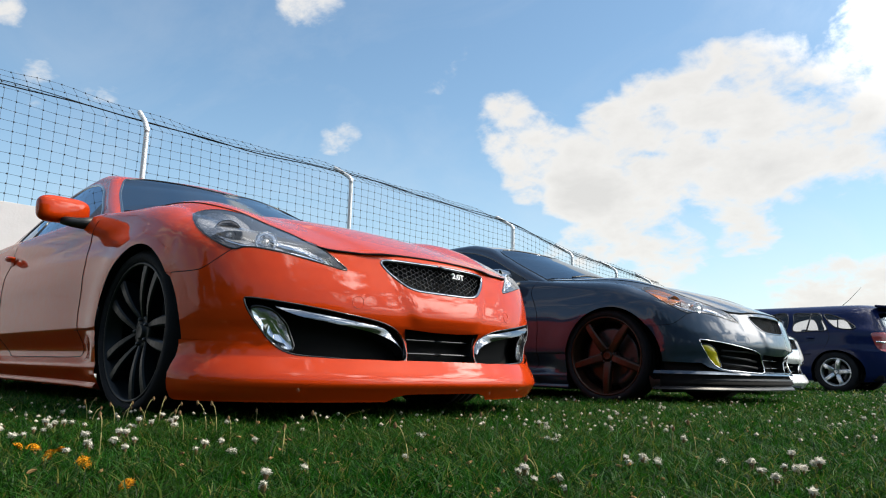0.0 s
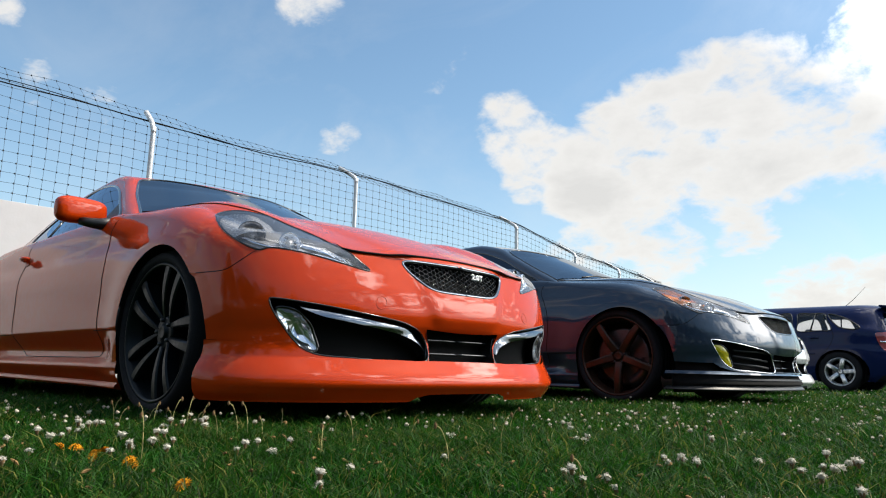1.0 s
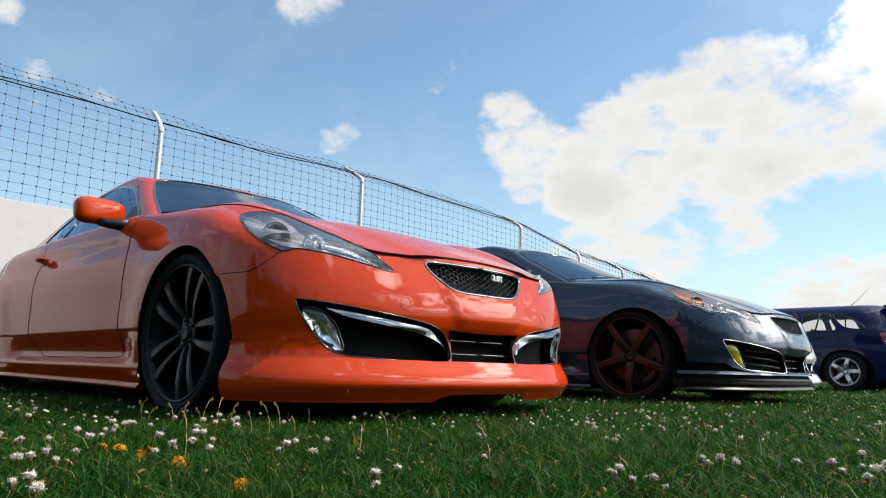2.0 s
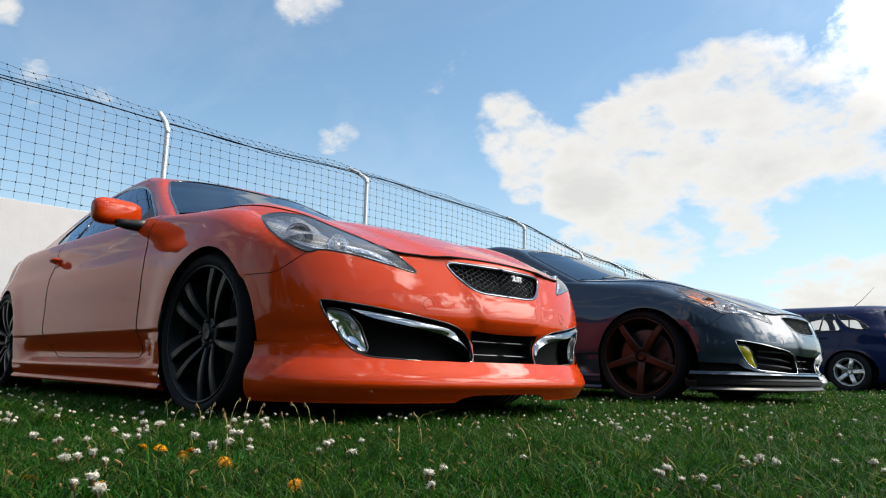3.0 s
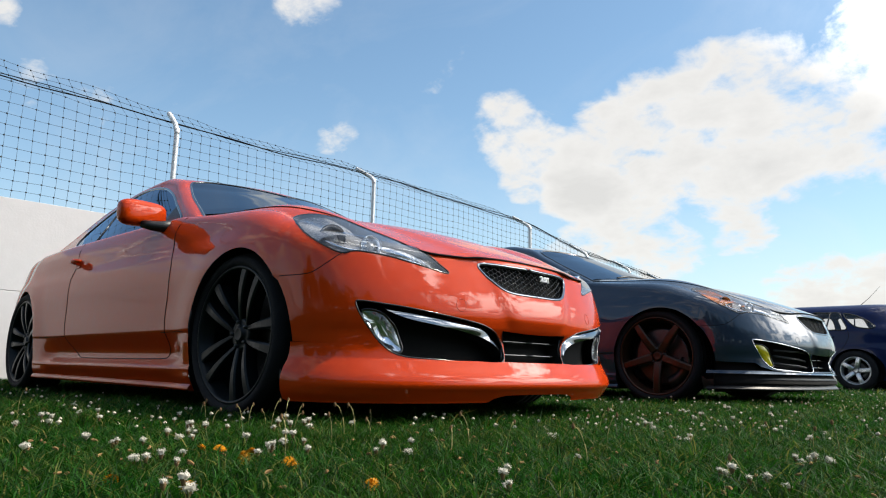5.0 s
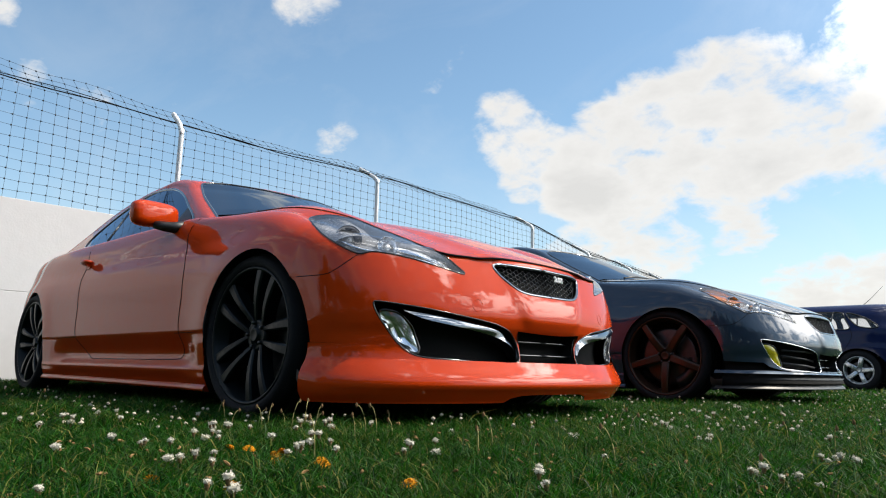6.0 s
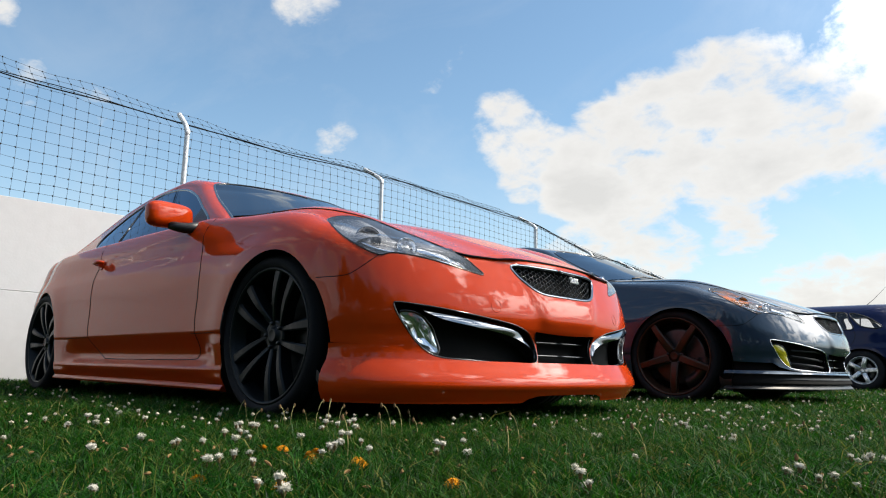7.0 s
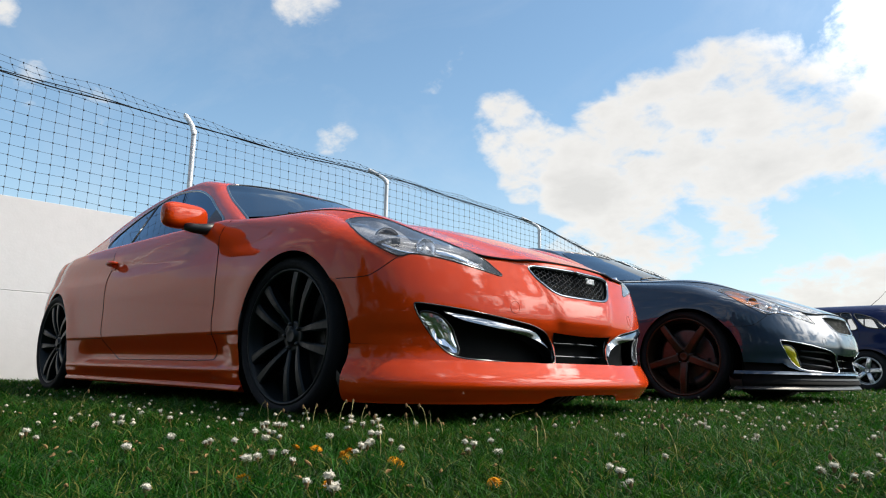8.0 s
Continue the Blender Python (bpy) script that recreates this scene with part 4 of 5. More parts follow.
        link("splitter", shared("splitter", lambda: merge(*[ribbon(B, [(u, 0.124) for u in us], [(u, 0.112) for u in us], -0.03, 0.040, s, 4) for s in (1, -1)])), M["black"], car, "thin black splitter blade")
    return car


def lathe_at(c, r, d, s):
    """A shallow round cup on the car's side."""
    vs, fs = lathe([(0.0, d), (r * 0.7, d * 0.8), (r, 0.0), (r * 1.05, 0.004)], 24)
    return [(x * 1.25 + c[0], -(-y) * s + c[1], z * 0.9 + c[2]) for x, y, z in vs], fs


def aimed(d, place, s):
    """Turns a shape made about z to look ahead and a little outwards."""
    q = Vector((0.88, -0.40, 0.12)).to_track_quat("Z", "Y").to_matrix()
    out = []
    for v in d[0]:
        p = q @ Vector(v) + place
        out.append((p.x, p.y * s, p.z))
    return out, d[1]


def badge_text(parent, words, place):
    """Raised bright lettering on the grille, read from ahead."""
    cu = bpy.data.curves.new("badge", "FONT")
    cu.body, cu.size, cu.extrude, cu.align_x, cu.shear = words, 0.037, 0.004, "CENTER", 0.25
    tmp = bpy.data.objects.new("badge_tmp", cu)
    me = bpy.data.meshes.new_from_object(tmp)
    bpy.data.objects.remove(tmp)
    ob = link("badge", me, M["numberless"], parent, "bright raised 2.0T badge")
    ob.matrix_local = Matrix.Translation((place.x, -place.y, place.z - 0.012)) @ Matrix.Rotation(radians(12), 4, "Z") @ Matrix.Rotation(radians(-22), 4, "Y") @ pose(0, 0, 0, 90, 0, 90) @ Matrix.Diagonal((1.35, 1, 1, 1))
    return ob


# ---- ground, wall and fence ----
def ground_height(x, y):
    far = min(1.0, max(0.0, (math.hypot(x, y) - 3.5) / 6))
    return 0.012 * noise.noise(Vector((x * 1.3, y * 1.3, 0))) + 0.05 * far * noise.noise(Vector((x * 0.15, y * 0.15, 5)))


def build_ground():
    xs = sorted(set(steps(-7, 4, 0.1) + [-400, -100, -40, -15, 8, 20, 60, 150, 400]))
    ys = sorted(set(steps(-5, 14, 0.12) + [-400, -100, -40, -15, 20, 30, 60, 150, 400]))
    vs = [(x, y, ground_height(x, y) if abs(x) < 30 and abs(y) < 30 else 0) for x in xs for y in ys]
    n = len(ys)
    fs = [(i * n + j, (i + 1) * n + j, (i + 1) * n + j + 1, i * n + j + 1) for i in range(len(xs) - 1) for j in range(n - 1)]
    g = link("ground", mesh_from("ground", vs, fs), M["soil"])
    return tagged(g, "dark soil under rough green grass", "ground", kind="structure")


build_ground()

WALL_X, WALL_TOP = -4.95, 1.705


def build_wall():
    """A painted panel wall behind the cars: two courses of boards with a joint between, and a cap."""
    w = tagged(new("wall_back"), "white painted barrier wall behind the cars", "wall", kind="structure")
    for y0 in steps(-27.2, 14.8, 6.0)[:-1]:
        for z0, z1 in ((-0.1, 0.829), (0.832, WALL_TOP)):
            part("panel", box_bm(WALL_X - 0.14, WALL_X, y0 + 0.001, y0 + 5.999, z0, z1, 0.003, 1), M["wall"], w, smooth=False)


POSTS = ((-1.95, 3.0), (1.12, 2.93), (4.16, 2.96), (8.0, 2.86), (9.95, 2.59), (11.7, 2.46), (13.3, 2.36))
FENCE_X = -5.3


TOPS = curve([(-8, 3.05)] + list(POSTS) + [(30, 2.0)])


def build_fence():
    f = thing("catch_fence", Matrix.Translation((FENCE_X, 1.0, 0)), "galvanised posts with dark wire netting behind the wall", "fence")

    def add(name, d, mat, label="", smooth=True):
        vs = [(a - FENCE_X, b - 1.0, c) for a, b, c in d[0]]
        return link(name, mesh_from(name, vs, d[1], smooth=smooth), mat, f, label)
    for y, z in ((-5.0, 3.05),) + POSTS:
        arm = 0.22 if y < 2 else 0.40
        bend = [(FENCE_X, y, 0.0), (FENCE_X, y, z - 0.25), (FENCE_X, y, z - 0.08), (FENCE_X - 0.03, y, z + 0.01), (FENCE_X - 0.35 * arm, y, z + 0.085), (FENCE_X - arm, y - 0.02, z + 0.235)]
        add("post", tube_data(smooth_loop(bend, 5, False), 0.030, 10), M["galvanised"], "pale galvanised post with cranked top")

    def leaf(y, k):
        """A point of the netting: k = 0 at the foot, 1 at the crank, 2 at the outer edge."""
        z = TOPS(y)
        sag = 0.03 * math.sin(y * 2.1) + 0.02 * math.sin(y * 5.3)
        if k <= 1:
            return FENCE_X - 0.035 + 0.012 * noise.noise(Vector((y * 2, k * 6, 1))), y, 1.2 + (z - 1.2) * k
        t = k - 1
        rise = 0.24 + 0.10 * min(1.0, max(0.0, (3.0 - y) / 4.0))
        return FENCE_X - 0.04 - 0.36 * t, y, z + (rise + 0.5 * sag) * t
    strands, knots = [], []
    rows = [i / 16 for i in range(17)] + [1 + 0.38 * i for i in range(1, 4)]
    ys = steps(-6.5, 14, 0.128)
    for k in rows:
        pts = []
        for y in ys:
            a, b, c = leaf(y, k)
            w = 0.012 * noise.noise(Vector((y * 3.1, k * 9, 2))) + 0.02 * noise.noise(Vector((y * 0.9, k * 3, 7)))
            pts.append((a, b, c + w))
            knots.append((pts[-1], k))
        strands.append(tube_data(pts, 0.0021, 3))
    for y in ys:
        pts = []
        for k in rows:
            a, b, c = leaf(y, k)
            pts.append((a, b + 0.02 * noise.noise(Vector((y * 2.3, k * 2.5, 9))), c))
        strands.append(tube_data(pts, 0.0019, 3))
    n = tagged(add("netting", merge(*strands), M["wire"], "square wire netting"), kind="stuff")
    dots = []
    for (a, b, c), k in knots:
        r = 0.0120
        dots.append(([(a + r, b, c), (a - r, b, c), (a, b + r, c), (a, b - r, c), (a, b, c + r), (a, b, c - r)], [(0, 2, 4), (2, 1, 4), (1, 3, 4), (3, 0, 4), (2, 0, 5), (1, 2, 5), (3, 1, 5), (0, 3, 5)]))
    vs, fs = [], []
    for v, q in dots:
        o = len(vs)
        vs += v
        fs += [tuple(i + o for i in t) for t in q]
    tagged(add("knotting", (vs, fs), M["wire"], "small knots of the netting"), kind="stuff")
    for k, (dx, dz) in enumerate(((-0.16, 0.10), (-0.17, 0.115))):
        pts = []
        for y in steps(-6.5, 14, 0.2):
            z = TOPS(y)
            pts.append((FENCE_X + dx, y, z + dz + 0.018 * math.sin(y * 1.7 + k) + 0.008 * math.sin(y * 4.1 + 2 * k)))
        add("tension_cable", tube_data(pts, 0.0075 if k == 0 else 0.005, 6), M["void"], "black tension cable")


build_wall()
build_fence()

# ---- the parked cars ----
orange_car = coupe(Matrix.Identity(4), M["orange"], M["gunmetal"], "twin", "glossy orange-red sports coupe with dark wheels, parked on grass")
grey_car = coupe(pose(0.168, 3.12, 0.0, 0, 0, 0), M["grey"], M["bronze"], "five", "dark grey-blue sports coupe with bronze wheels, parked on grass", "amber")
white_car = coupe(pose(-0.64, 6.0, 0.0, 0, 0, 0), M["white"], M["gunmetal"], "twin", "white sports coupe parked beside the grey one", "plain")

EST_LOOPS = {
    "arch": disc(E_SIDE, 0.285, 0.335),
    "arch_front": disc(E_SIDE + EST_FRONT + 0.62, 0.285, 0.24),
    "quarter_glass": smooth_loop([(1.32, 1.165), (1.08, 1.10), (0.915, 0.965), (0.96, 0.925), (1.08, 0.935), (1.19, 0.985)]),
    "door_glass": smooth_loop([(1.75, 1.185), (1.56, 1.185), (1.385, 1.175), (1.32, 1.05), (1.265, 0.918), (1.45, 0.908), (1.73, 0.905), (1.745, 1.05)]),
    "front_glass": smooth_loop([(1.86, 1.185), (2.12, 1.165), (2.27, 1.08), (2.38, 0.98), (2.41, 0.925), (2.15, 0.91), (1.86, 0.905)]),
    "windscreen": [(2.36, 1.17), (2.42, 1.05), (2.50, 0.97), (3.56, 0.97), (3.56, 1.24), (2.45, 1.24)],
    "rear_glass": [(0.0, 0.90), (0.30, 0.90), (0.50, 0.92), (0.58, 1.0), (0.55, 1.17), (0.30, 1.19), (0.0, 1.19)],
    "tail_lamp": smooth_loop([(0.75, 0.86), (0.66, 0.875), (0.58, 0.87), (0.575, 0.74), (0.58, 0.61), (0.64, 0.60), (0.70, 0.65), (0.735, 0.75)]),
    "bumper": [(0, 0.1), (1.0, 0.1), (0.95, 0.52), (0.80, 0.56), (0.6, 0.585), (0, 0.585)],
}
ESTATE = Sheet(estate_skin, *cut_sheet(steps(0, 2 * E_SIDE + EST_FRONT, 0.03), steps(0.16, 1.336, 0.024), lambda u: 2.0, EST_LOOPS), True)


def estate(m):
    """A five-door estate car seen from its left and behind."""
    car = thing("estate_car", m, "dark blue estate car with silver five-spoke wheels on grass", "car", "parked cars")
    E = ESTATE
    link("body", shared("est_body", lambda: E.both([""])), M["blue"], car)
    link("rear_bumper", shared("est_bumper", lambda: E.both(["bumper"], 0.008)), M["blue"], car)
    link("windscreen", shared("est_screen", lambda: E.both(["windscreen"])), M["screen"], car)
    link("rear_window", shared("est_rear", lambda: E.both(["rear_glass"])), M["screen"], car)
    for s in (1, -1):
        tag = "l" if s > 0 else "r"
        for k in ("quarter_glass", "door_glass", "front_glass"):
            w = link("side_window", shared("est_" + k + tag, lambda: E.data([k], s, -0.002)), M["lens"], car, "clear side window")
            link("window_trim", shared("est_trim" + k + tag, lambda: E.line(EST_LOOPS[k], 0.010, s, 0.0, True)), M["gloss_black"], w)
        link("window_bar", shared("est_bar" + tag, lambda: E.line([(1.50, 1.18), (1.55, 0.905)], 0.012, s, 0.0)), M["gloss_black"], car)
        link("door_gap", shared("est_gap" + tag, lambda: E.line(smooth_loop([(1.36, 1.2), (1.255, 0.92), (1.24, 0.79), (1.33, 0.62), (1.42, 0.52), (1.47, 0.30), (1.80, 0.28), (1.81, 0.9)], 6, False), 0.004, s, -0.002)), M["void"], car)
        link("side_rub_strip", shared("est_strip" + tag, lambda: E.line([(u, 0.56) for u in steps(1.5, 2.6, 0.1)], 0.012, s, 0.002)), M["blue"], car)
        link("door_handle", shared("est_handle" + tag, lambda: E.line([(1.44, 0.80), (1.49, 0.805), (1.55, 0.80)], 0.014, s, 0.014)), M["blue"], car)
        lamp = link("tail_lamp", shared("est_lamp" + tag, lambda: E.data(["tail_lamp"], s, 0.006)), M["red_lens"], car, "red and clear tail lamp")
        link("lamp_band", shared("est_lampband" + tag, lambda: E.line([(0.71, 0.74), (0.64, 0.735), (0.585, 0.735)], 0.022, s, -0.008)), M["chrome"], lamp)
        for cx in (0.0, 2.60):
            wheel(car, cx, -0.835 * s, 0.295, s < 0, 0.300, 0.205, "alloy5", M["alloy"], 0.25)

            def liner():
                vs, fs = [], []
                for i in range(25):
                    g = radians(-25 + 230 * i / 24)
                    for yy in (0.5, 0.83):
                        vs.append((cx + 0.34 * math.cos(g), -yy * s, 0.285 + 0.34 * math.sin(g)))
                for i in range(24):
                    fs.append((2 * i, 2 * i + 1, 2 * i + 3, 2 * i + 2))
                vs.append((cx, -0.5 * s, 0.285))
                fs.extend((50, 2 * i, 2 * i + 2) for i in range(24))
                return vs, fs
            link("wheel_housing", shared("est_liner%.1f%s" % (cx, tag), liner), M["void"], car)
    sp = bmesh.new()
    bmesh.ops.create_cube(sp, size=1, matrix=Matrix.LocRotScale((-0.62, 0, 1.272), Euler((0, radians(-6), 0)), (0.26, 1.02, 0.030)))
    bmesh.ops.bevel(sp, geom=sp.edges[:], offset=0.012, segments=3, affect="EDGES")
    part("roof_spoiler", sp, M["blue"], car)
    link("aerial", mesh_from("aerial", *tube_data([(0.02, 0.30, 1.29), (-0.13, 0.30, 1.42), (-0.30, 0.30, 1.60)], lambda t: 0.006 - 0.004 * t, 6)), M["black"], car)
    part("floor_pan", box_bm(-0.6, 3.0, -0.75, 0.75, 0.17, 0.26, 0.02), M["void"], car)
    for x, y in ((0.55, 0.36), (0.55, -0.36), (1.5, 0.36), (1.5, -0.36)):
        seat = part("seat", box_bm(x, x + 0.45, y - 0.24, y + 0.24, 0.35, 0.55, 0.05, 3), M["trim"], car)
        b = part("backrest", box_bm(-0.06, 0.06, -0.22, 0.22, 0, 0.46, 0.05, 3), M["trim"], seat)
        b.matrix_local = pose(x + 0.02, y, 0.5, 0, -12, 0)
        h = part("headrest", box_bm(-0.05, 0.05, -0.12, 0.12, 0.48, 0.64, 0.04, 3), M["trim"], seat)
        h.matrix_local = b.matrix_local.copy()
    return car


blue_car = estate(pose(-0.43, 10.42, 0, 0, 0, 180))


# ---- grass and weeds ----
def leaf_material(name, c0, c1, c2, trans=0.45, rough=0.45, dryness=0.0):
    """Thin leaves, each of a tone of its own, letting some light through."""
    mat = bpy.data.materials.new(name)
    mat.use_nodes = True
    n, l = mat.node_tree.nodes, mat.node_tree.links
    b, out = n["Principled BSDF"], n["Material Output"]
    geo = n.new("ShaderNodeNewGeometry")
    ramp = n.new("ShaderNodeValToRGB")
    ramp.color_ramp.elements[0].color, ramp.color_ramp.elements[1].color = (*c0, 1), (*c2, 1)
    e = ramp.color_ramp.elements.new(0.86)
    e.color = (*c1, 1)
    l.new(geo.outputs["Random Per Island"], ramp.inputs[0])
    # drier and lusher stretches of the meadow
    tc, big = n.new("ShaderNodeTexCoord"), n.new("ShaderNodeTexNoise")
    big.inputs["Scale"].default_value, big.inputs["Detail"].default_value = 2.3, 4
    l.new(tc.outputs["Object"], big.inputs["Vector"])
    dry = n.new("ShaderNodeMapRange")
    dry.inputs[1].default_value, dry.inputs[2].default_value = 0.42, 0.68
    dry.inputs[3].default_value, dry.inputs[4].default_value = 0.0, dryness
    l.new(big.outputs["Fac"], dry.inputs[0])
    tone = n.new("ShaderNodeMix")
    tone.data_type = "RGBA"
    tone.inputs["B"].default_value = (0.060, 0.062, 0.014, 1)
    l.new(dry.outputs[0], tone.inputs["Factor"]), l.new(ramp.outputs[0], tone.inputs["A"])
    l.new(tone.outputs["Result"], b.inputs["Base Color"])
    b.inputs["Roughness"].default_value = rough
    b.inputs["Specular IOR Level"].default_value = 0.12
    tr, mix = n.new("ShaderNodeBsdfTranslucent"), n.new("ShaderNodeMixShader")
    l.new(tone.outputs["Result"], tr.inputs[0])
    mix.inputs[0].default_value = trans
    l.new(b.outputs[0], mix.inputs[1]), l.new(tr.outputs[0], mix.inputs[2])
    l.new(mix.outputs[0], out.inputs[0])
    return mat


M["grass"] = leaf_material("grass_blades", (0.0015, 0.014, 0.0015), (0.018, 0.108, 0.007), (0.20, 0.18, 0.045), dryness=0.16)
M["weed"] = leaf_material("weed_leaves", (0.022, 0.062, 0.010), (0.04, 0.095, 0.018), (0.07, 0.12, 0.03))
M["fluff"] = leaf_material("seed_fluff", (0.42, 0.39, 0.32), (0.62, 0.59, 0.51), (0.70, 0.67, 0.60), 0.4, 0.9)
M["fluff_small"] = material("small_seed_fluff", (0.46, 0.41, 0.33), 0.9, 0, 0.4, 60, spec=0.1, per_island=0.35)
M["husk"] = material("brown_husk", (0.16, 0.10, 0.05), 0.9, 0, 0.3, 60, spec=0.1)
M["stem"] = material("dry_stem", (0.30, 0.27, 0.11), 0.7, 0, 0.3, 40, spec=0.2, random_tone=0.2)
M["litter"] = material("dry_litter", (0.20, 0.125, 0.055), 0.9, 0, 0.4, 60, spec=0.1, per_island=0.4)
M["green_stem"] = material("green_stem", (0.10, 0.12, 0.04), 0.7, 0, 0.3, 40, spec=0.2, random_tone=0.2)
M["petal"] = material("yellow_petal", (0.52, 0.21, 0.008), 0.8, 0, 0.2, 60, spec=0.1)

HEART = (2.5, -2.2)      # the meadow grows finest about here
FACING = math.atan2(0.71, -0.70)


def build_grass():
    rng = np.random.default_rng(7)
    zones = ((0.75, 2.3, 0.78, 62000, 1.0, 0.0036), (2.3, 4.5, 0.72, 80000, 1.0, 0.0050), (4.5, 9.0, 0.70, 60000, 1.05, 0.008), (9.0, 24.0, 0.75, 36000, 1.1, 0.018), (0.3, 3.0, math.pi, 40000, 1.0, 0.0045), (3.0, 8.0, math.pi, 90000, 1.0, 0.010), (8.0, 26.0, math.pi, 70000, 1.1, 0.035))
    parts = []
    for r0, r1, half_angle, n, tall, wide in zones:
        r = np.sqrt(rng.uniform(r0 ** 2, r1 ** 2, n))
        a = FACING + rng.uniform(-half_angle, half_angle, n)
        # tufts: pull the blades towards a jittered lattice
        x, y = HEART[0] + r * np.cos(a), HEART[1] + r * np.sin(a)
        clump = 0.5 + 0.5 * np.sin(x * 9.1 + 2.0 * np.sin(y * 7.3)) * np.sin(y * 8.3 + 1.7 * np.sin(x * 6.1))
        patch = 0.5 + 0.5 * np.sin(x * 1.9 + 1.3 * np.sin(y * 1.4)) * np.cos(y * 2.2 + x * 0.6)
        h = tall * rng.uniform(0.022, 0.055, n) * (0.65 + 0.5 * clump + 0.35 * patch)
        h *= np.where(rng.random(n) < 0.05, 1.45, 1.0)
        lean = rng.uniform(0.2, 1.6, n) * h
        g = rng.uniform(0, 2 * np.pi, n)
        f = rng.uniform(0, 2 * np.pi, n)
        w = wide * rng.uniform(0.5, 1.1, n)
        keep = (x > WALL_X + 0.02)
        parts.append([q[keep] for q in (x, y, h, lean, g, f, w)])
    x, y, h, lean, g, f, w = (np.concatenate(q) for q in zip(*parts))
    n = len(x)
    z0 = np.array([ground_height(p, q) for p, q in zip(x, y)]) - 0.004
    co = np.zeros((n, 5, 3), np.float32)
    ca, sa, cf, sf = np.cos(g), np.sin(g), np.cos(f), np.sin(f)
    for i, (k, bend, taper) in enumerate(((0, 0, 1), (0, 0, 1), (0.6, 0.36, 0.75), (0.6, 0.36, 0.75), (1.0, 1.0, 0))):
        s = 0.5 if i in (0, 2) else -0.5
        co[:, i, 0] = x + ca * lean * bend + cf * w * taper * s
        co[:, i, 1] = y + sa * lean * bend + sf * w * taper * s
        co[:, i, 2] = z0 + h * k * (1 - 0.22 * bend)
    base = np.arange(n, dtype=np.int32)[:, None] * 5
    loops = (base + np.array([0, 1, 3, 2, 2, 3, 4], np.int32)).ravel()
    starts = (np.arange(n, dtype=np.int32)[:, None] * 7 + np.array([0, 4], np.int32)).ravel()
    me = bpy.data.meshes.new("grass")
    me.vertices.add(n * 5)
    me.vertices.foreach_set("co", co.ravel())
    me.loops.add(len(loops))
    me.loops.foreach_set("vertex_index", loops)
    me.polygons.add(len(starts))
    me.polygons.foreach_set("loop_start", starts)
    me.update(calc_edges=True)
    me.validate()
    return tagged(link("grass", me, M["grass"]), "rough green meadow grass with paler dry blades", "grass", kind="stuff")


build_grass()


M["bark"] = material("grey_bark", (0.09, 0.07, 0.05), 0.9, 0, 0.35, 4, 0.6, 30, spec=0.1)
M["foliage"] = leaf_material("tree_leaves", (0.016, 0.040, 0.008), (0.030, 0.065, 0.012), (0.045, 0.085, 0.018))


def tree(seed):
    """A broad field tree: a tapered trunk, limbs, and a crown of small leaf clumps with gaps."""
    rnd = random.Random(seed)
    e = thing("tree", Matrix.Identity(4), "broad green tree with a low leafy skirt", "tree", "trees round the field")
    tall = rnd.uniform(8.5, 11.0)
    link("trunk", mesh_from("trunk", *tube_data([(0, 0, -0.1), (0.06, 0.02, 1.2), (-0.05, 0.08, tall * 0.35), (0.05, 0.0, tall * 0.75)], lambda t: 0.26 * (1 - 0.75 * t), 10)), M["bark"], e)
    clumps = []
    for _ in range(9):
        g, z0 = rnd.uniform(0, 6.28), tall * rnd.uniform(0.2, 0.6)
        out = rnd.uniform(1.6, 3.0)
        end = Vector((out * math.cos(g), out * math.sin(g), z0 + rnd.uniform(0.8, 2.6)))
        link("limb", mesh_from("limb", *tube_data([(0, 0, z0), end * 0.5 + Vector((0, 0, z0 * 0.5 - 0.2)), end], lambda t: 0.10 * (1 - 0.8 * t), 6)), M["bark"], e)
        clumps.append((end, rnd.uniform(1.1, 1.7)))
    for _ in range(9):
        g, q = rnd.uniform(0, 6.28), rnd.uniform(0.0, 2.0)
        clumps.append((Vector((q * math.cos(g), q * math.sin(g), tall * rnd.uniform(0.35, 0.93))), rnd.uniform(1.0, 1.6)))
    for k in range(7):
        g = 0.9 * k + rnd.uniform(0, 0.4)
        clumps.append((Vector((1.7 * math.cos(g), 1.7 * math.sin(g), rnd.uniform(0.7, 2.4))), rnd.uniform(1.0, 1.5)))
    vs, fs = [], []
    for c, r in clumps:
        for _ in range(170):
            d = Vector((rnd.gauss(0, 1), rnd.gauss(0, 1), rnd.gauss(0, 0.8))).normalized()
            p = c + d * r * rnd.uniform(0.45, 1.05)
            a = Vector((rnd.gauss(0, 1), rnd.gauss(0, 1), rnd.gauss(0, 1))).normalized()
            b = a.orthogonal().normalized()
            w = rnd.uniform(0.10, 0.22)
            o = len(vs)
            vs += [tuple(p - a * w), tuple(p + b * w * 0.6), tuple(p + a * w), tuple(p - b * w * 0.6)]
            fs.append((o, o + 1, o + 2, o + 3))
    link("crown", mesh_from("crown", vs, fs, smooth=False), M["foliage"], e)
    return e


def build_trees():
    rnd = random.Random(12)
    kinds = [tree(k) for k in (1, 2, 3)]
    for i in range(21):
        a, r = radians(-104 + 5.6 * i + rnd.uniform(-1, 1)), 24 + rnd.uniform(-2, 3)
        m = Matrix.Translation((HEART[0] + r * math.cos(a), HEART[1] + r * math.sin(a), 0)) @ Matrix.Rotation(rnd.uniform(0, 6.28), 4, "Z")
        if i < 3:
            kinds[i].matrix_world = m
        else:
            copy_thing(kinds[i % 3], m)


build_trees()


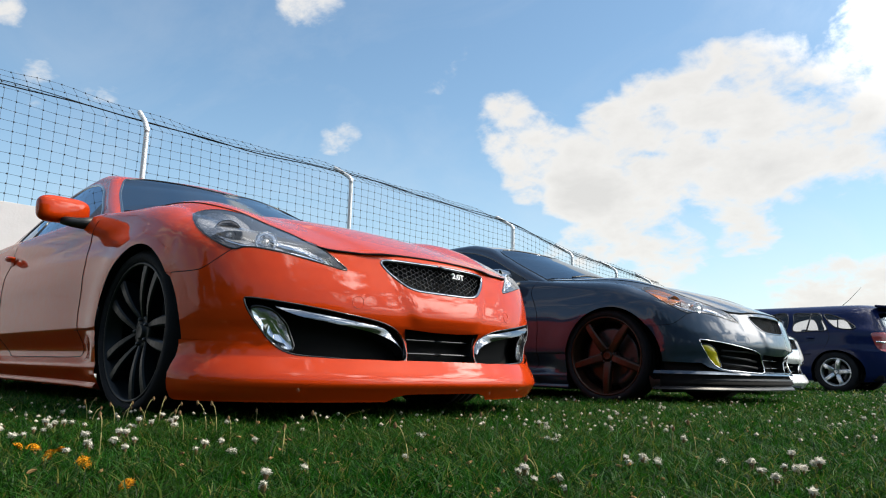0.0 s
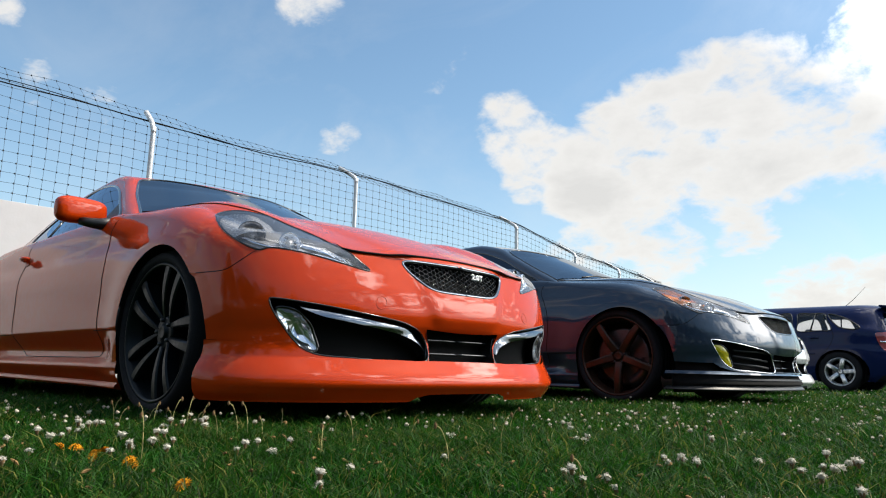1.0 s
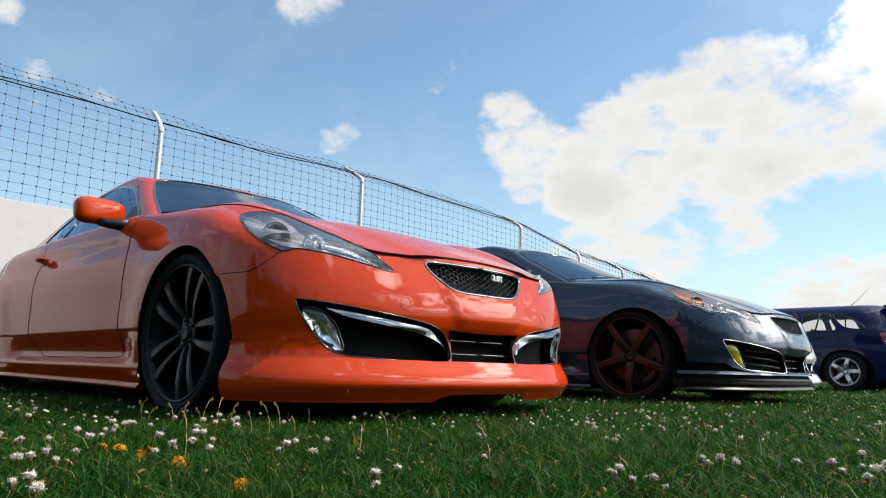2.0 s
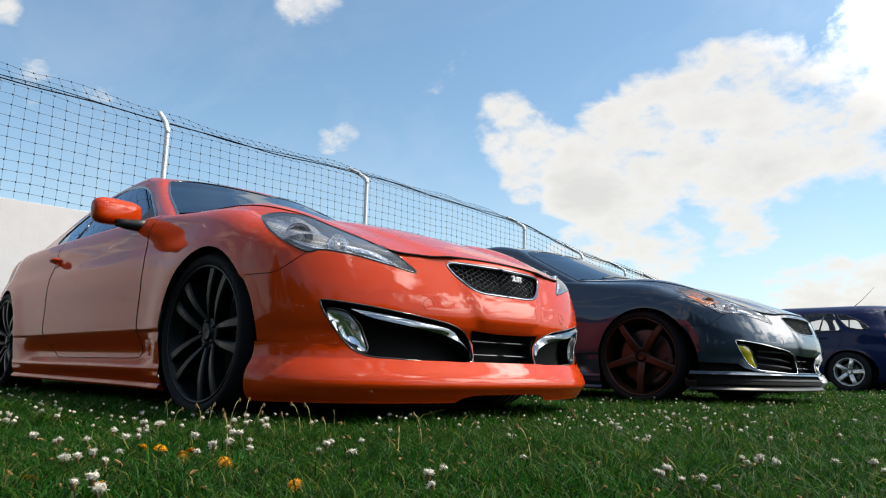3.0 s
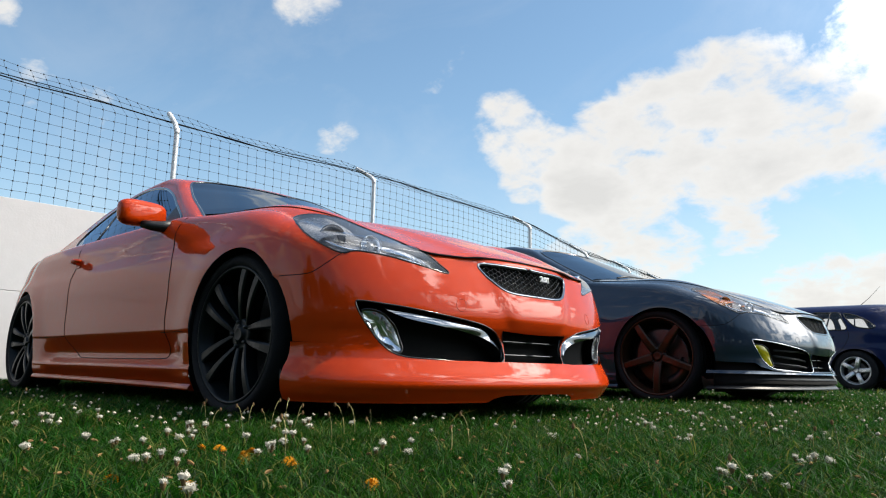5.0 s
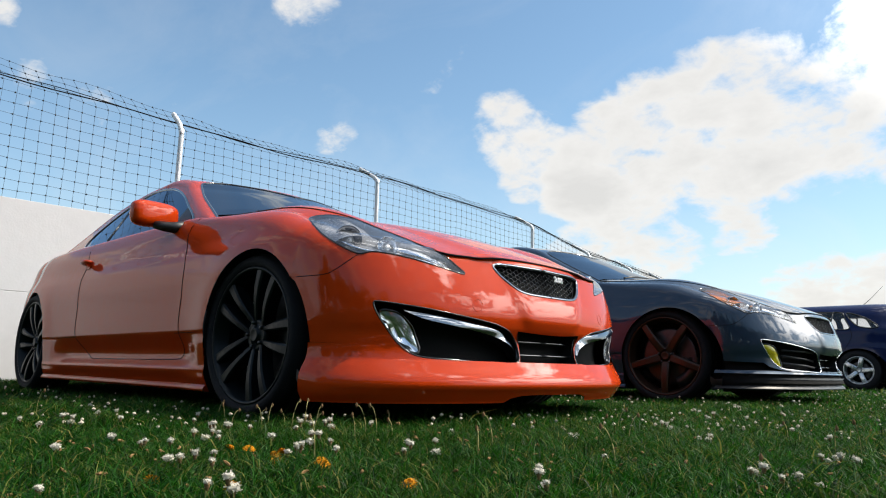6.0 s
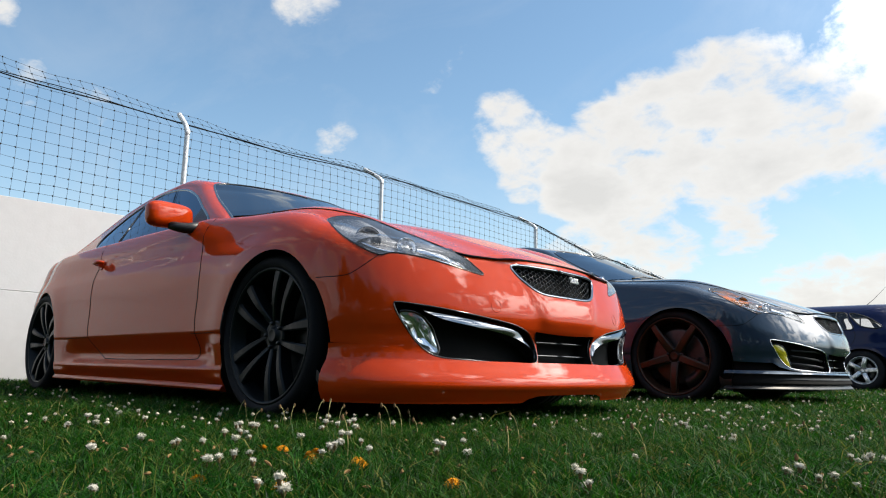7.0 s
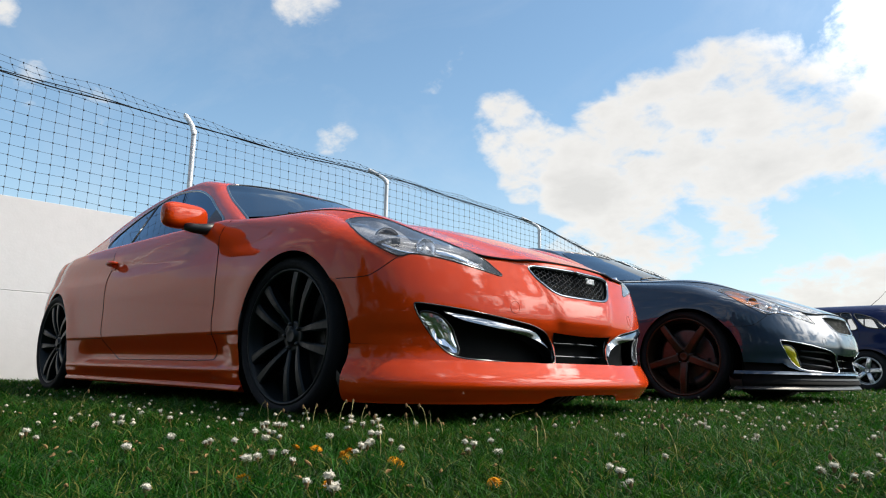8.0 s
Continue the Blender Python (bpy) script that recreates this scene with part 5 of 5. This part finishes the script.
def fluff_head(seed, r, tuft):
    """A ragged white seed head: a lumpy woolly core under a coat of short fine bristles."""
    rnd = random.Random(seed)
    bm = bmesh.new()
    bmesh.ops.create_icosphere(bm, subdivisions=2, radius=r * 0.8)
    off = Vector((seed * 3.1, 0, 0))

    def shape(d):
        k = 1 + 0.9 * noise.noise(d * 2.2 + off)
        q = d * k
        if tuft:
            q.x *= 1 + 0.5 * max(0.0, d.z) - 0.35 * max(0.0, -d.z)
            q.y *= 1 + 0.5 * max(0.0, d.z) - 0.35 * max(0.0, -d.z)
        else:
            q.z *= 0.80
        return q
    for v in bm.verts:
        d = v.co.normalized()
        v.co = shape(d) * r * (0.8 + rnd.uniform(-0.07, 0.07))
    for _ in range(95):
        d = Vector((rnd.gauss(0, 1), rnd.gauss(0, 1), rnd.gauss(0.35, 0.9))).normalized()
        s = d.orthogonal().normalized()
        s = (s * math.cos(_) + d.cross(s) * math.sin(_)) * r * 0.09
        a, t = shape(d) * r * 0.7, shape(d) * r * rnd.uniform(0.90, 1.08)
        bm.faces.new([bm.verts.new(p) for p in (a - s * 0.4, a + s * 0.4, t + s, t - s)])
    return bm


def seed_flower(seed, height, r, tuft):
    """A spent dandelion: a bent stem, a husk, a white head."""
    e = thing("seed_flower", Matrix.Identity(4), "white fluffy dandelion seed head on a thin stem", "flower", "seed heads in the grass")
    rnd = random.Random(seed)
    dx, dy = rnd.uniform(-0.3, 0.3) * height, rnd.uniform(-0.3, 0.3) * height
    link("stem", mesh_from("stem", *tube_data([(0, 0, -0.01), (dx * 0.25, dy * 0.25, height * 0.5), (dx, dy, height)], 0.0012, 5)), M["green_stem"], e)
    hk = link("husk", mesh_from("husk", *lathe([(0.0, -0.010), (0.0025, -0.008), (0.0046, -0.001), (0.0042, 0.004), (0.0, 0.006)], 8, "z")), M["husk"], e)
    hk.matrix_local = Matrix.Translation((dx, dy, height))
    hd = part("head", fluff_head(seed, r, tuft), M["fluff"], e, smooth=False)
    hd.matrix_local = Matrix.Translation((dx, dy, height + r * 0.55))
    return e


def plant(x, y):
    return ground_height(x, y)


def build_flowers():
    rnd = random.Random(21)
    kinds = [seed_flower(k + 1, h, r, t) for k, (h, r, t) in enumerate(((0.028, 0.0080, False), (0.036, 0.0070, True), (0.024, 0.0105, False), (0.043, 0.0080, False), (0.031, 0.0060, True), (0.025, 0.0072, False)))]
    placed = 0
    spots = []
    while placed < 200:
        r = 1.1 + 7.5 * rnd.random() ** 1.55
        a = FACING + rnd.uniform(-0.66, 0.66)
        x, y = HEART[0] + r * math.cos(a), HEART[1] + r * math.sin(a)
        if -3.2 < x < 0.62 and (abs(y) < 0.86 or abs(y - 3.1) < 0.85):
            continue
        if noise.noise(Vector((x * 1.1, y * 1.1, 3))) + rnd.uniform(-0.5, 0.5) < -0.15:
            continue
        for _ in range(1 if rnd.random() < 0.6 else 3):
            spots.append((x + rnd.gauss(0, 0.025), y + rnd.gauss(0, 0.025)))
            placed += 1
    for i, (x, y) in enumerate(spots[:205]):
        m = Matrix.Translation((x, y, plant(x, y))) @ Matrix.Rotation(rnd.uniform(0, 6.28), 4, "Z")
        if i < len(kinds):
            kinds[i].matrix_world = m
        else:
            copy_thing(kinds[i % len(kinds)], m)
    # yellow dandelions in bloom
    def bloom():
        e = thing("dandelion", Matrix.Identity(4), "orange-yellow dandelion bloom low in the grass", "flower", "yellow dandelions")
        link("stem", mesh_from("stem", *tube_data([(0, 0, -0.01), (0.004, 0, 0.012), (0.006, 0.002, 0.025)], 0.0016, 5)), M["weed"], e)
        bm = bmesh.new()
        for ring, (n, r, up) in enumerate(((15, 0.0155, 0.003), (11, 0.0118, 0.007), (6, 0.0075, 0.010))):
            for k in range(n):
                g = 2 * math.pi * (k + 0.3 * ring) / n
                c, s = math.cos(g), math.sin(g)
                q = [(0, 0, 0), (0.6 * r * c - 0.0022 * s, 0.6 * r * s + 0.0022 * c, up), (r * c, r * s, up * 0.8), (0.6 * r * c + 0.0022 * s, 0.6 * r * s - 0.0022 * c, up)]
                bm.faces.new([bm.verts.new(p) for p in q])
        hd = part("head", bm, M["petal"], e, smooth=False)
        hd.matrix_local = Matrix.Translation((0.006, 0.002, 0.025))
        return e
    first = bloom()
    clumps = ((1.262, -1.473, 3), (1.140, -1.470, 3), (1.050, -1.468, 1), (0.985, -1.525, 1), (1.300, -1.817, 1), (1.437, -1.743, 1), (1.543, -1.510, 1))
    yellow = [(x + rnd.gauss(0, 0.011), y + rnd.gauss(0, 0.011)) for x, y, n in clumps for _ in range(n)]
    for i, (x, y) in enumerate(yellow):
        m = Matrix.Translation((x, y, plant(x, y))) @ Matrix.Rotation(i * 1.3, 4, "Z") @ Matrix.Rotation(0.35 + 0.3 * (i % 3), 4, "X")
        if i == 0:
            first.matrix_world = m
        else:
            copy_thing(first, m)
    # tall dry stalks
    def stalk(k):
        r2 = random.Random(90 + k)
        e = thing("dry_stalk", Matrix.Identity(4), "pale bent dry flower stalk", "plant", "dry stalks")
        hgt = 0.060 + 0.018 * k
        b = 0.008 + 0.02 * r2.random()
        link("stem", mesh_from("stem", *tube_data(smooth_loop([(0, 0, -0.01), (b * 0.2, 0, hgt * 0.5), (b, 0.004, hgt * 0.9), (b * 1.7, 0.01, hgt)], 4, False), lambda t: 0.0013 - 0.0004 * t, 5)), M["stem"], e)
        hk = link("husk", mesh_from("husk", *lathe([(0.0, -0.008), (0.0035, -0.004), (0.004, 0.002), (0.0, 0.008)], 8, "z")), M["husk"], e)
        hk.matrix_local = Matrix.Translation((b * 1.7, 0.01, hgt))
        return e
    stalks = [stalk(k) for k in range(3)]
    for i in range(34):
        if i < 14:
            x, y = rnd.uniform(0.25, 0.95), rnd.uniform(-1.12, -0.95)
        else:
            r, a = 1.3 + 3.2 * rnd.random(), FACING + rnd.uniform(-0.6, 0.6)
            x, y = HEART[0] + r * math.cos(a), HEART[1] + r * math.sin(a)
            if x < 0.6 and abs(y) < 0.93:
                x, y = 1.0 + rnd.random(), -1.2 + rnd.random()
        m = Matrix.Translation((x, y, plant(x, y))) @ Matrix.Rotation(rnd.uniform(0, 6.28), 4, "Z")
        if i < 3:
            stalks[i].matrix_world = m
        else:
            copy_thing(stalks[i % 3], m)
    # the many smaller heads further off and deep in the grass
    groups = []
    for i in range(1300):
        r, a = 2.3 + 11 * rnd.random() ** 1.4, FACING + rnd.uniform(-0.7, 0.7)
        x, y = HEART[0] + r * math.cos(a), HEART[1] + r * math.sin(a)
        if (-3.2 < x < 0.62 and (abs(y) < 0.86 or abs(y - 3.1) < 0.85)) or x < WALL_X + 0.1:
            continue
        z, q = plant(x, y) + rnd.uniform(0.018, 0.052), rnd.uniform(0.0035, 0.0075)
        vs, fs = lathe([(0.0, q), (q * rnd.uniform(0.5, 0.9), q * 0.6), (q, 0.0), (q * 0.5, -q * 0.6), (0.0, -q)], 6, "z")
        groups.append(([(x + c[0] * rnd.uniform(0.7, 1.3), y + c[1] * rnd.uniform(0.7, 1.3), z + c[2] * rnd.uniform(0.6, 1.2)) for c in vs], fs))
    ob = link("seed_head_cover", mesh_from("seed_head_cover", *merge(*groups), smooth=False), M["fluff_small"])
    tagged(ob, "small white seed heads scattered through the grass", "flowers", kind="stuff")
    # brown spent heads and curled dry leaves low in the grass
    groups = []
    for i in range(900):
        r, a = 1.2 + 5.5 * rnd.random() ** 1.3, FACING + rnd.uniform(-0.68, 0.68)
        x, y = HEART[0] + r * math.cos(a), HEART[1] + r * math.sin(a)
        if (-3.2 < x < 0.62 and abs(y) < 0.86) or noise.noise(Vector((x * 1.6, y * 1.6, 8))) + rnd.uniform(-0.4, 0.4) < 0:
            continue
        z, q, g, up = plant(x, y) + rnd.uniform(0.014, 0.036), rnd.uniform(0.004, 0.009), rnd.uniform(0, 6.28), rnd.uniform(-0.5, 0.8)
        line = [(x + q * t * math.cos(g + 0.5 * t), y + q * t * math.sin(g + 0.5 * t), z + q * t * up) for t in (-1, -0.3, 0.4, 1)]
        groups.append(tube_data(line, lambda t: 0.0006 + 0.0026 * math.sin(math.pi * t), 5))
    ob = link("dry_litter_cover", mesh_from("dry_litter_cover", *merge(*groups), smooth=False), M["litter"])
    tagged(ob, "brown withered heads and curled dry leaves in the grass", "dry leaves", kind="stuff")
    # broad weed leaves
    bm = bmesh.new()
    for _ in range(300):
        r, a = 1.45 + 3.2 * rnd.random(), FACING + rnd.uniform(-0.65, 0.65)
        x, y = HEART[0] + r * math.cos(a), HEART[1] + r * math.sin(a)
        g, ln = rnd.uniform(0, 6.28), rnd.uniform(0.018, 0.042)
        c, s, z, up = math.cos(g), math.sin(g), plant(x, y) + rnd.uniform(0.004, 0.022), rnd.uniform(0.1, 0.7)
        mid, edge = [], ([], [])
        for k in range(8):
            t = k / 7
            w = 0.20 * math.sin(math.pi * min(1, t ** 0.8)) * (1.0 if k % 2 else 0.62)
            zz = z + ln * (up * t - 0.45 * t * t)
            mid.append(bm.verts.new((x + c * ln * t, y + s * ln * t, zz)))
            for q, sd in enumerate((1, -1)):
                edge[q].append(bm.verts.new((x + c * ln * t - s * w * ln * sd, y + s * ln * t + c * w * ln * sd, zz + 0.35 * w * ln)))
        for k in range(7):
            bm.faces.new((mid[k], mid[k + 1], edge[0][k + 1], edge[0][k]))
            bm.faces.new((mid[k + 1], mid[k], edge[1][k], edge[1][k + 1]))
    ob = part("weed_leaf_cover", bm, M["weed"], smooth=False)
    tagged(ob, "broad green weed leaves low among the grass", "weeds", kind="stuff")


build_flowers()
